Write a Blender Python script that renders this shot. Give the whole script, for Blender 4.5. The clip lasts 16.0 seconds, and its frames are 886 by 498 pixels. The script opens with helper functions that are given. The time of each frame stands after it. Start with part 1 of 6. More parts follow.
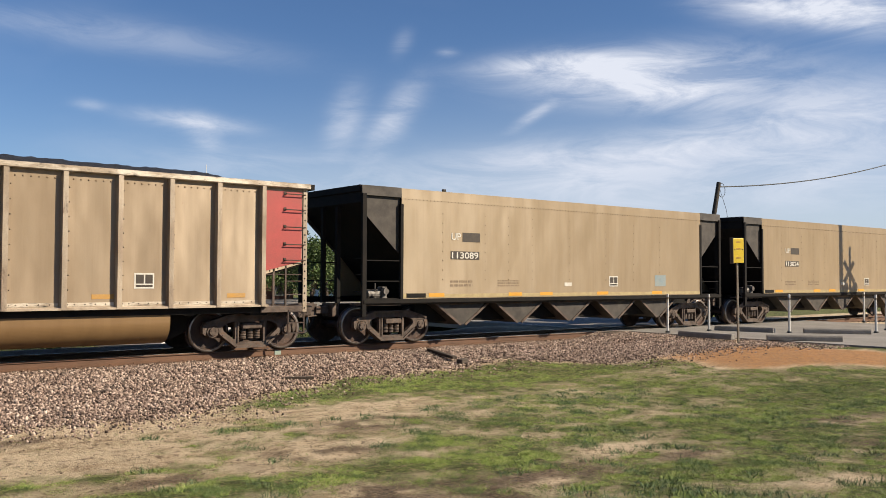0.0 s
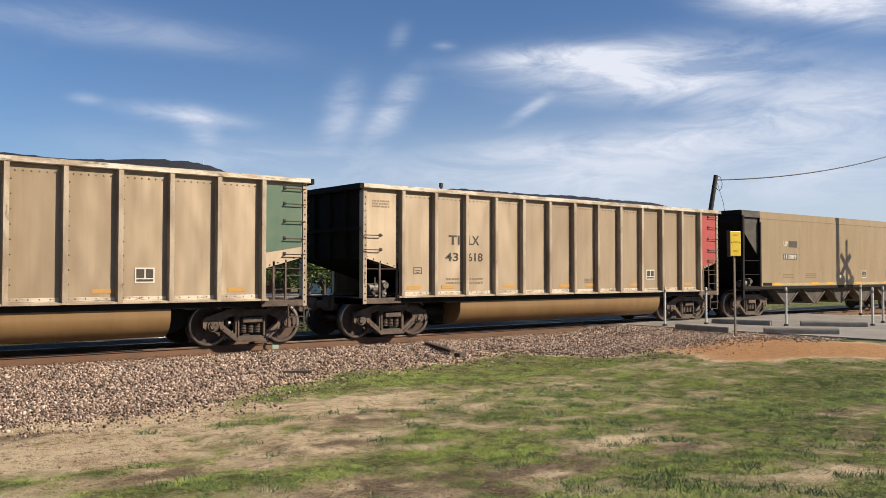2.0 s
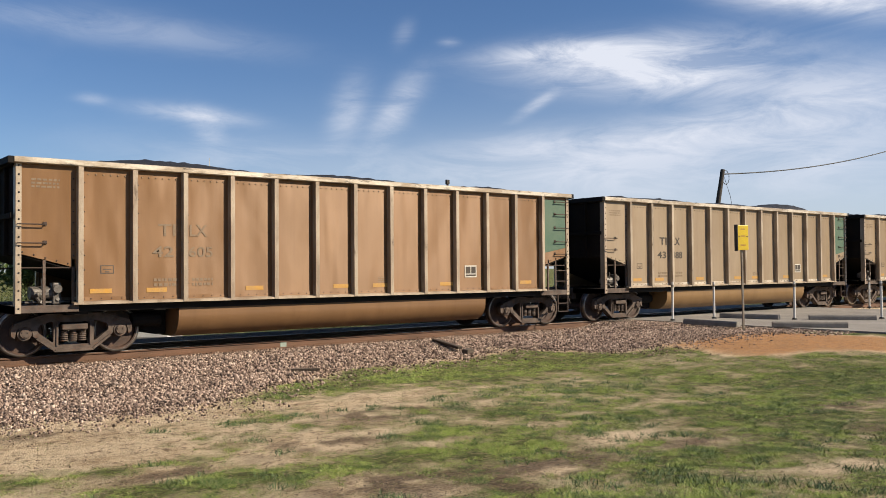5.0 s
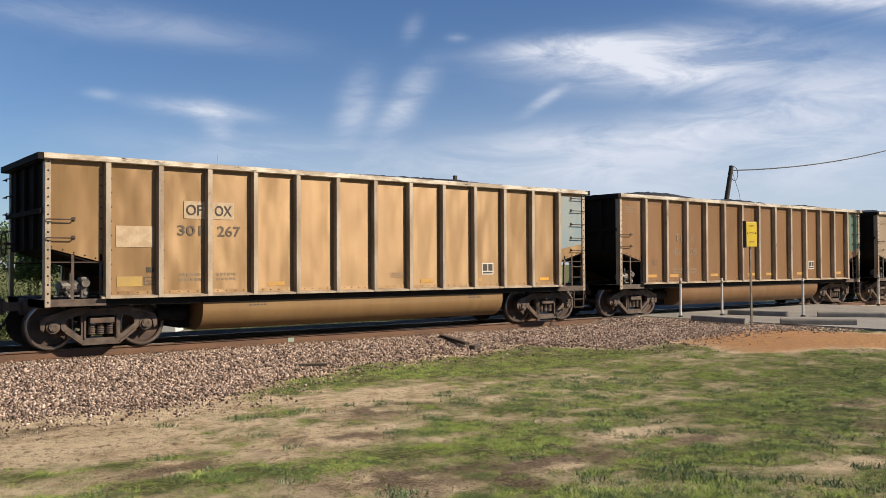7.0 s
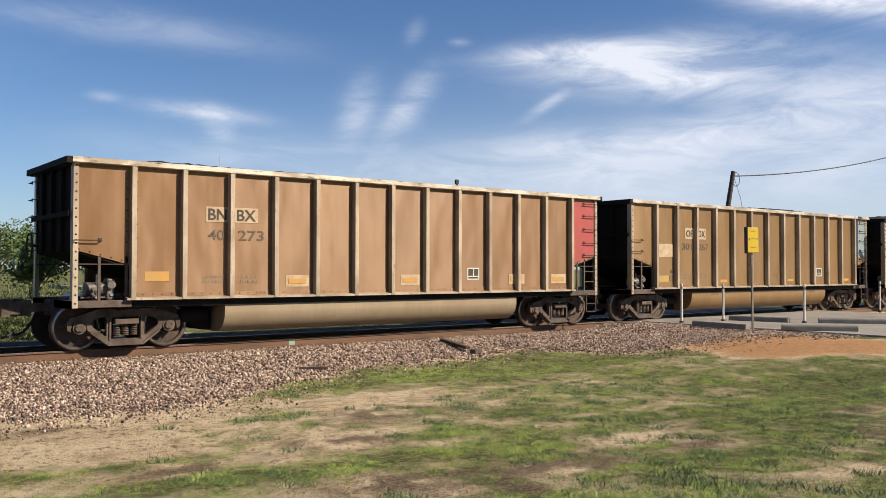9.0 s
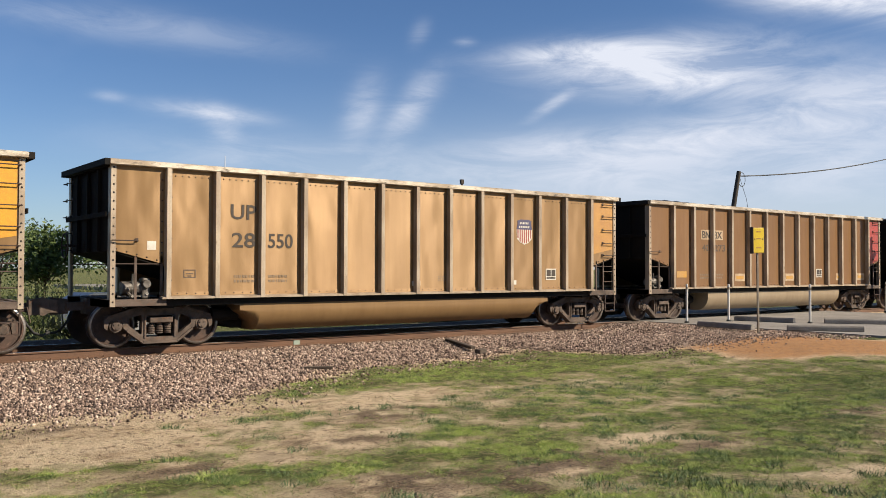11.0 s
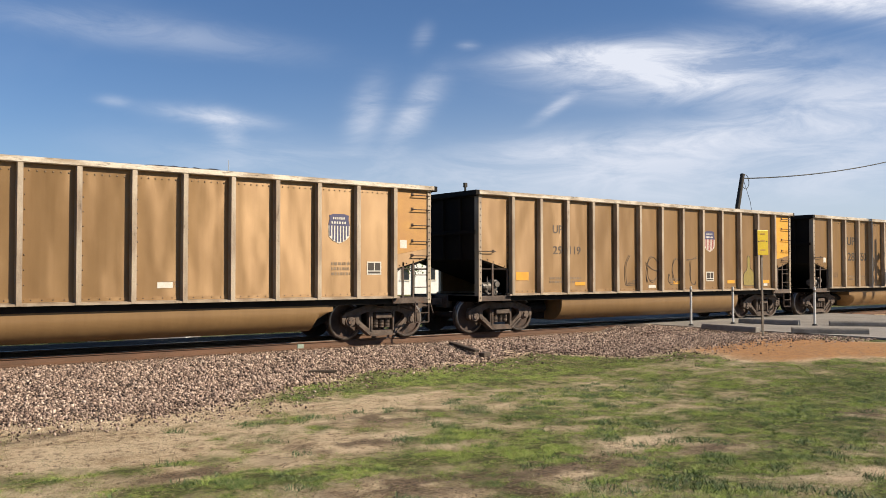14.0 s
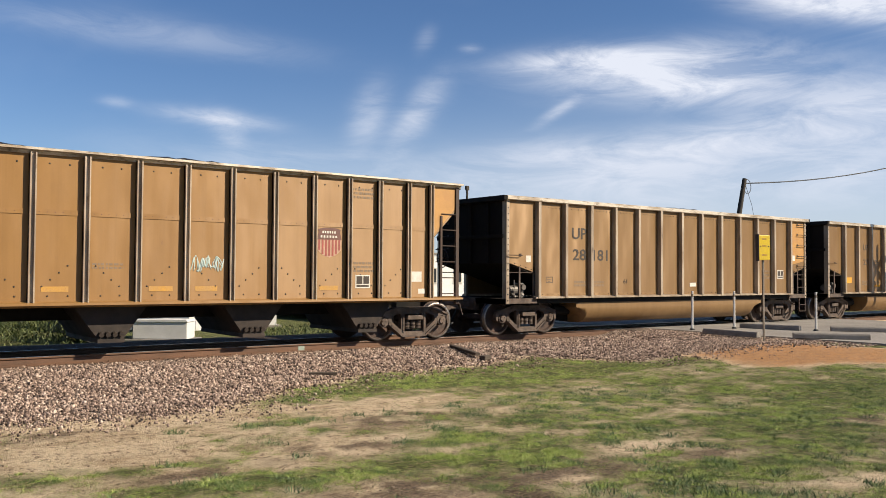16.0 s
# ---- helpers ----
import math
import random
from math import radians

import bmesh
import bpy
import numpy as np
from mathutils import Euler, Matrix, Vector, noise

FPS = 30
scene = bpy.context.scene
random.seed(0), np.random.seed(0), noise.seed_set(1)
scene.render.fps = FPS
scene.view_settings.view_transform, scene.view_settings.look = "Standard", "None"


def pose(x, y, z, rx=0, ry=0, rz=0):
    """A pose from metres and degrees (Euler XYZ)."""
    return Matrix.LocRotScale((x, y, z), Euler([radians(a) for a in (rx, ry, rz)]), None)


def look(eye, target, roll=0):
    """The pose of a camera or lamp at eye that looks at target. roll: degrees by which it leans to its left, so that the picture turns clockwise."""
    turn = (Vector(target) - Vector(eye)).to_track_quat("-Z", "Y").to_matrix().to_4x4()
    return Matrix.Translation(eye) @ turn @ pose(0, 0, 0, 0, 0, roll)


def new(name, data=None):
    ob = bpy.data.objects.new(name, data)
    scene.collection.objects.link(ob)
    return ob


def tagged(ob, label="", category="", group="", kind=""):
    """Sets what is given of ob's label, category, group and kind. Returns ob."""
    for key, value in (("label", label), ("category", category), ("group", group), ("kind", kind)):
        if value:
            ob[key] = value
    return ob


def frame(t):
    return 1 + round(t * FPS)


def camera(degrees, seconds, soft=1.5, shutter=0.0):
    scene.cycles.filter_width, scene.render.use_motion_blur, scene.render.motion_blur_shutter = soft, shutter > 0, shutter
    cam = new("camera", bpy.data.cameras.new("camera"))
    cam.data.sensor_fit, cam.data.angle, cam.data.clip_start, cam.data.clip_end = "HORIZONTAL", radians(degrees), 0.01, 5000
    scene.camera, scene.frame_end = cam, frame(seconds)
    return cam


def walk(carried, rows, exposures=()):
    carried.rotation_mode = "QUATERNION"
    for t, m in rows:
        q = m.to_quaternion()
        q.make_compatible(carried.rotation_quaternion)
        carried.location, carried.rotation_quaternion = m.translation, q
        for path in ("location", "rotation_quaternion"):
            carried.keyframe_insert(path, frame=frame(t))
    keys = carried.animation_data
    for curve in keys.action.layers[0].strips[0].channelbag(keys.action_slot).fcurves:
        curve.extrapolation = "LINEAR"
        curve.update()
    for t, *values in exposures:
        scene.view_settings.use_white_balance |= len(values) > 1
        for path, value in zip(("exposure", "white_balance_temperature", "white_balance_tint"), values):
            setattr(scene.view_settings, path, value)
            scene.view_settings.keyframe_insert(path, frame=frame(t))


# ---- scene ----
from math import sin, cos, pi, exp

TRACK_Y = 18.845          # centre line of the track; the rail heads are at z = 0
EYE = (0.0, 0.0, 1.62)
PITCH_CAR = 16.18         # coupled length of one wagon

cam = camera(54.03, 16.0, 0.7)


def aim(yaw, tilt, roll):
    a, b = radians(yaw), radians(tilt)
    x, y, z = EYE
    return look(EYE, (x + cos(a) * cos(b), y + sin(a) * cos(b), z + sin(b)), roll)


walk(cam, [(t, aim(a, b, c)) for t, a, b, c in (
    (0.0, 51.219, 1.952, 0.200),
    (0.5, 51.144, 1.920, 0.151),
    (1.0, 51.071, 1.854, 0.050),
    (1.5, 51.061, 1.724, 0.011),
    (2.0, 51.043, 1.539, 0.060),
    (2.5, 51.043, 1.419, 0.050),
    (3.0, 51.087, 1.378, 0.023),
    (3.5, 51.136, 1.423, -0.122),
    (4.0, 51.223, 1.464, -0.225),
    (6.5, 51.956, 1.063, -0.475),
    (7.0, 51.990, 1.049, -0.257),
    (7.5, 51.996, 1.134, -0.162),
    (8.0, 51.972, 1.219, -0.093),
    (8.5, 52.000, 1.299, -0.037),
    (9.0, 52.075, 1.311, 0.079),
    (11.5, 52.430, 1.309, 0.132),
    (12.0, 52.430, 1.341, 0.111),
    (12.5, 52.419, 1.401, 0.036),
    (13.0, 52.408, 1.461, -0.010),
    (13.5, 52.494, 1.516, -0.030),
    (14.0, 52.640, 1.524, -0.024),
    (14.5, 52.744, 1.582, -0.127),
    (15.0, 52.820, 1.644, 0.078),
    (15.5, 52.815, 1.690, 0.267),
    (16.0, 52.736, 1.713, 0.350),
)], [(0.0, 0.75, 6200, 11), (3.0, 0.77, 6200, 11), (7.0, 0.72, 6200, 11), (9.0, 0.84, 6200, 11), (12.5, 0.74, 6200, 11), (16.0, 0.80, 6200, 11)])


def travelled(t):
    u = t - 7.0
    return 11.444113 + 8.293242 * u + 0.014806 * u * u + 0.000072 * u ** 3


# ---- sky, sun, exposure ----
SUN_EL, SUN_AZ = 33.0, 39.0     # azimuth: degrees from -y towards +x
SUN_DIR = Vector((sin(radians(SUN_AZ)) * cos(radians(SUN_EL)), -cos(radians(SUN_AZ)) * cos(radians(SUN_EL)), sin(radians(SUN_EL))))
sun = new("sun", bpy.data.lights.new("sun", "SUN"))
sun.data.energy, sun.data.angle, sun.data.color = 5.0, radians(0.53), (1.0, 0.85, 0.63)
sun.matrix_world = look((0, -60, 60), Vector((0, -60, 60)) - SUN_DIR)

world = bpy.data.worlds.new("sky")
scene.world = world
world.use_nodes = True
wn, wl = world.node_tree.nodes, world.node_tree.links
wn.clear()


def wmath(op, a, b=None, clamp=False):
    n = wn.new("ShaderNodeMath")
    n.operation, n.use_clamp = op, clamp
    for i, v in enumerate((a, b)):
        if v is None:
            continue
        if isinstance(v, (int, float)):
            n.inputs[i].default_value = v
        else:
            wl.new(v, n.inputs[i])
    return n.outputs[0]


def wdot(a, v):
    n = wn.new("ShaderNodeVectorMath")
    n.operation = "DOT_PRODUCT"
    wl.new(a, n.inputs[0])
    n.inputs[1].default_value = v
    return n.outputs["Value"]


def cloud_patch(direction, az, el, half_az, half_el, tilt, strength):
    """A soft elliptical patch of cirrus round a direction of the sky (degrees)."""
    a, b, k = radians(az), radians(el), radians(tilt)
    right = Vector((sin(a), -cos(a), 0))
    up = Vector((-cos(a) * sin(b), -sin(a) * sin(b), cos(b)))
    r2, u2 = right * cos(k) + up * sin(k), up * cos(k) - right * sin(k)
    p = wmath("MULTIPLY", wdot(direction, r2), 1 / math.tan(radians(half_az)))
    q = wmath("MULTIPLY", wdot(direction, u2), 1 / math.tan(radians(half_el)))
    d2 = wmath("ADD", wmath("POWER", wmath("ABSOLUTE", p), 2.0), wmath("POWER", wmath("ABSOLUTE", q), 2.0))
    return wmath("MULTIPLY", wmath("EXPONENT", wmath("MULTIPLY", wmath("POWER", d2, 1.1), -0.85)), strength)


def build_sky():
    sky = wn.new("ShaderNodeTexSky")
    sky.sky_type, sky.sun_disc = "NISHITA", False
    sky.sun_elevation, sky.sun_rotation = radians(SUN_EL), math.atan2(SUN_DIR.x, SUN_DIR.y)
    sky.air_density, sky.dust_density, sky.ozone_density = 1.0, 0.25, 3.5
    clear = wn.new("ShaderNodeBackground")
    clear.inputs["Strength"].default_value = SKY_STRENGTH
    tint = wn.new("ShaderNodeVectorMath")
    tint.operation = "MULTIPLY"
    tint.inputs[1].default_value = (0.83, 0.955, 1.12)
    wl.new(sky.outputs[0], tint.inputs[0])
    wl.new(tint.outputs[0], clear.inputs["Color"])
    d = wn.new("ShaderNodeTexCoord").outputs["Generated"]
    total = None
    for patch in CLOUDS:
        m = cloud_patch(d, *patch)
        total = m if total is None else wmath("ADD", total, m)

    def wisps(scale, stretch, detail, tilt):
        mp = wn.new("ShaderNodeMapping")
        mp.inputs["Rotation"].default_value = tilt
        mp.inputs["Scale"].default_value = stretch
        wl.new(d, mp.inputs["Vector"])
        n = wn.new("ShaderNodeTexNoise")
        n.inputs["Scale"].default_value, n.inputs["Detail"].default_value = scale, detail
        n.inputs["Roughness"].default_value, n.inputs["Distortion"].default_value = 0.64, 0.6
        wl.new(mp.outputs[0], n.inputs["Vector"])
        return n.outputs["Fac"]
    fine = wisps(8.5, (1, 1, 4.2), 7, (0.0, 0.03, 0.0))
    broad = wisps(2.6, (1, 1, 3.0), 3, (0.0, 0.0, 0.0))
    grain = wmath("MULTIPLY", wmath("SUBTRACT", fine, 0.36), 3.6, True)
    grain = wmath("ADD", wmath("MULTIPLY", grain, 0.60), wmath("ADD", wmath("MULTIPLY", broad, 0.24), 0.17))
    veil = wmath("MULTIPLY", wmath("SUBTRACT", broad, 0.50), 0.5, True)
    haze = cloud_patch(d, 34.0, 2.0, 30.0, 6.5, 0, 0.50)
    mask = wmath("ADD", wmath("ADD", wmath("MULTIPLY", total, grain), haze), wmath("MULTIPLY", veil, 0.30), True)
    white = wn.new("ShaderNodeBackground")
    white.inputs["Color"].default_value, white.inputs["Strength"].default_value = (0.92, 0.94, 1.0, 1), CLOUD_STRENGTH
    mix = wn.new("ShaderNodeMixShader")
    wl.new(mask, mix.inputs[0])
    wl.new(clear.outputs[0], mix.inputs[1])
    wl.new(white.outputs[0], mix.inputs[2])
    out = wn.new("ShaderNodeOutputWorld")
    wl.new(mix.outputs[0], out.inputs["Surface"])


SKY_STRENGTH, CLOUD_STRENGTH = 0.05, 0.515
# azimuth from +x, elevation, half width, half height, tilt, strength
CLOUDS = (
    (38.5, 13.2, 6.4, 1.35, 1, 1.25), (44.5, 13.9, 4.2, 0.65, 3, 1.0), (36.5, 11.7, 5.2, 0.9, -2, 0.9),
    (29.8, 16.5, 3.6, 0.9, -10, 1.3), (25.5, 15.6, 3.0, 1.0, -12, 1.2), (45.2, 10.7, 1.5, 0.32, 32, 0.62),
    (44.0, 7.8, 7.0, 1.2, 3, 0.55), (34.0, 8.6, 6.0, 1.1, 4, 0.6), (27.0, 9.8, 6.0, 2.4, 0, 0.75),
    (36.0, 6.0, 16.0, 1.6, 0, 0.45), (57.7, 10.3, 1.0, 1.9, -20, 0.60), (54.5, 10.5, 0.9, 2.4, -36, 0.68),
    (54.0, 15.2, 0.5, 0.8, -30, 0.30), (51.0, 14.7, 0.6, 0.25, 0, 0.36), (67.5, 9.9, 3.0, 0.5, -4, 0.8),
    (66.8, 9.0, 0.8, 1.3, 40, 0.4), (72.0, 14.8, 8.0, 0.9, -3, 0.35), (62.0, 7.0, 9.0, 1.3, -4, 0.35),
    (73.5, 10.5, 0.8, 0.3, 0, 0.35),
)
build_sky()


# ---- materials ----
def material(name, colors, rough=0.8, metal=0.0, scale=6.0, fine=60.0, bump=0.15, stretch=(1, 1, 1), spread=(0.35, 0.65),
             rust=None, rust_amount=0.5, by_object=0.0, rough_var=0.1, spec=0.5, grain_low=0.82, dent=0.0, streak=0.0, brushed=0.0):
    """A painted or raw surface: two base colours mixed at a coarse scale, fine grain, optional stains of a third colour."""
    m = bpy.data.materials.new(name)
    m.use_nodes = True
    nt = m.node_tree
    n, l = nt.nodes, nt.links
    b = n["Principled BSDF"]
    tc = n.new("ShaderNodeTexCoord")
    mp = n.new("ShaderNodeMapping")
    mp.inputs["Scale"].default_value = stretch
    l.new(tc.outputs["Object"], mp.inputs["Vector"])
    info = n.new("ShaderNodeObjectInfo")
    off = n.new("ShaderNodeVectorMath")
    off.operation = "MULTIPLY_ADD"
    l.new(info.outputs["Random"], off.inputs[0])
    off.inputs[1].default_value = (37.0, 19.0, 11.0)
    l.new(mp.outputs[0], off.inputs[2])

    def tex(s, detail=5, rough_=0.6, source=None):
        t = n.new("ShaderNodeTexNoise")
        t.inputs["Scale"].default_value, t.inputs["Detail"].default_value, t.inputs["Roughness"].default_value = s, detail, rough_
        l.new(source or off.outputs[0], t.inputs["Vector"])
        return t.outputs["Fac"]

    def ramp(fac, lo, hi):
        r = n.new("ShaderNodeMapRange")
        r.inputs["From Min"].default_value, r.inputs["From Max"].default_value = lo, hi
        l.new(fac, r.inputs["Value"])
        return r.outputs[0]

    def mix(fac, a, c, kind="MIX"):
        x = n.new("ShaderNodeMix")
        x.data_type, x.blend_type = "RGBA", kind
        for s, v in ((x.inputs[0], fac), (x.inputs[6], a), (x.inputs[7], c)):
            if isinstance(v, (int, float)):
                s.default_value = v
            elif isinstance(v, tuple):
                s.default_value = (*v, 1)
            else:
                l.new(v, s)
        return x.outputs[2]
    coarse, grain = tex(scale, 4), tex(fine, 6, 0.7, tc.outputs["Object"])
    col = mix(ramp(coarse, *spread), colors[0], colors[1])
    if rust:
        col = mix(ramp(tex(scale * 2.7, 8, 0.7), 0.72 - 0.3 * rust_amount, 0.86 - 0.3 * rust_amount), col, rust)
    if streak:
        sm = n.new("ShaderNodeMapping")
        sm.inputs["Scale"].default_value = (5.0, 5.0, 0.5)
        l.new(off.outputs[0], sm.inputs["Vector"])
        run = ramp(tex(1.0, 5, 0.65, sm.outputs[0]), 0.46, 0.72)
        fade = n.new("ShaderNodeMath")
        fade.operation = "MULTIPLY"
        fade.inputs[1].default_value = streak
        l.new(run, fade.inputs[0])
        col = mix(fade.outputs[0], col, tuple(0.62 * v * k for v, k in zip(colors[1], (1.0, 0.9, 0.8))))
    if by_object:
        col = mix(ramp(info.outputs["Random"], -0.2, 1.2), col, mix(by_object, col, (0.02, 0.015, 0.01)))
    g = n.new("ShaderNodeMapRange")
    g.inputs["From Min"].default_value, g.inputs["From Max"].default_value = 0.3, 0.7
    g.inputs["To Min"].default_value, g.inputs["To Max"].default_value = grain_low, 2.0 - grain_low - 0.05
    l.new(grain, g.inputs["Value"])
    vm = n.new("ShaderNodeVectorMath")
    vm.operation = "SCALE"
    l.new(col, vm.inputs[0])
    l.new(g.outputs[0], vm.inputs["Scale"])
    l.new(vm.outputs[0], b.inputs["Base Color"])
    rr = n.new("ShaderNodeMapRange")
    rr.inputs["To Min"].default_value, rr.inputs["To Max"].default_value = rough - rough_var, min(1.0, rough + rough_var)
    l.new(coarse, rr.inputs["Value"])
    l.new(rr.outputs[0], b.inputs["Roughness"])
    b.inputs["Metallic"].default_value = metal
    b.inputs["Specular IOR Level"].default_value = spec
    if brushed:
        tg = n.new("ShaderNodeTangent")
        tg.direction_type, tg.axis = "RADIAL", "Z"
        l.new(tg.outputs[0], b.inputs["Tangent"])
        b.inputs["Anisotropic"].default_value, b.inputs["Anisotropic Rotation"].default_value = brushed, 0.25
    if bump:
        bp = n.new("ShaderNodeBump")
        bp.inputs["Strength"].default_value, bp.inputs["Distance"].default_value = bump, 0.02
        l.new(grain, bp.inputs["Height"])
        l.new(bp.outputs[0], b.inputs["Normal"])
        if dent:
            b2 = n.new("ShaderNodeBump")
            b2.inputs["Strength"].default_value, b2.inputs["Distance"].default_value = 1.0, dent
            l.new(tex(1.3, 1.5, 0.4), b2.inputs["Height"])
            l.new(b2.outputs[0], bp.inputs["Normal"])
    return m


def tub_paint(name, a, b, rough=0.5, metal=0.12, rust=(0.19, 0.10, 0.05), amount=0.1, dent=0.10, brushed=0.8):
    """Weathered sheet: oil-canned, streaked from the top down, a little different from panel to panel."""
    return material(name, (a, b), rough, metal, 1.0, 55.0, 0.05, (1.2, 1.2, 0.55), (0.25, 0.75), rust, amount, 0.14, 0.10, 0.32, 0.95, dent, 0.22, brushed)


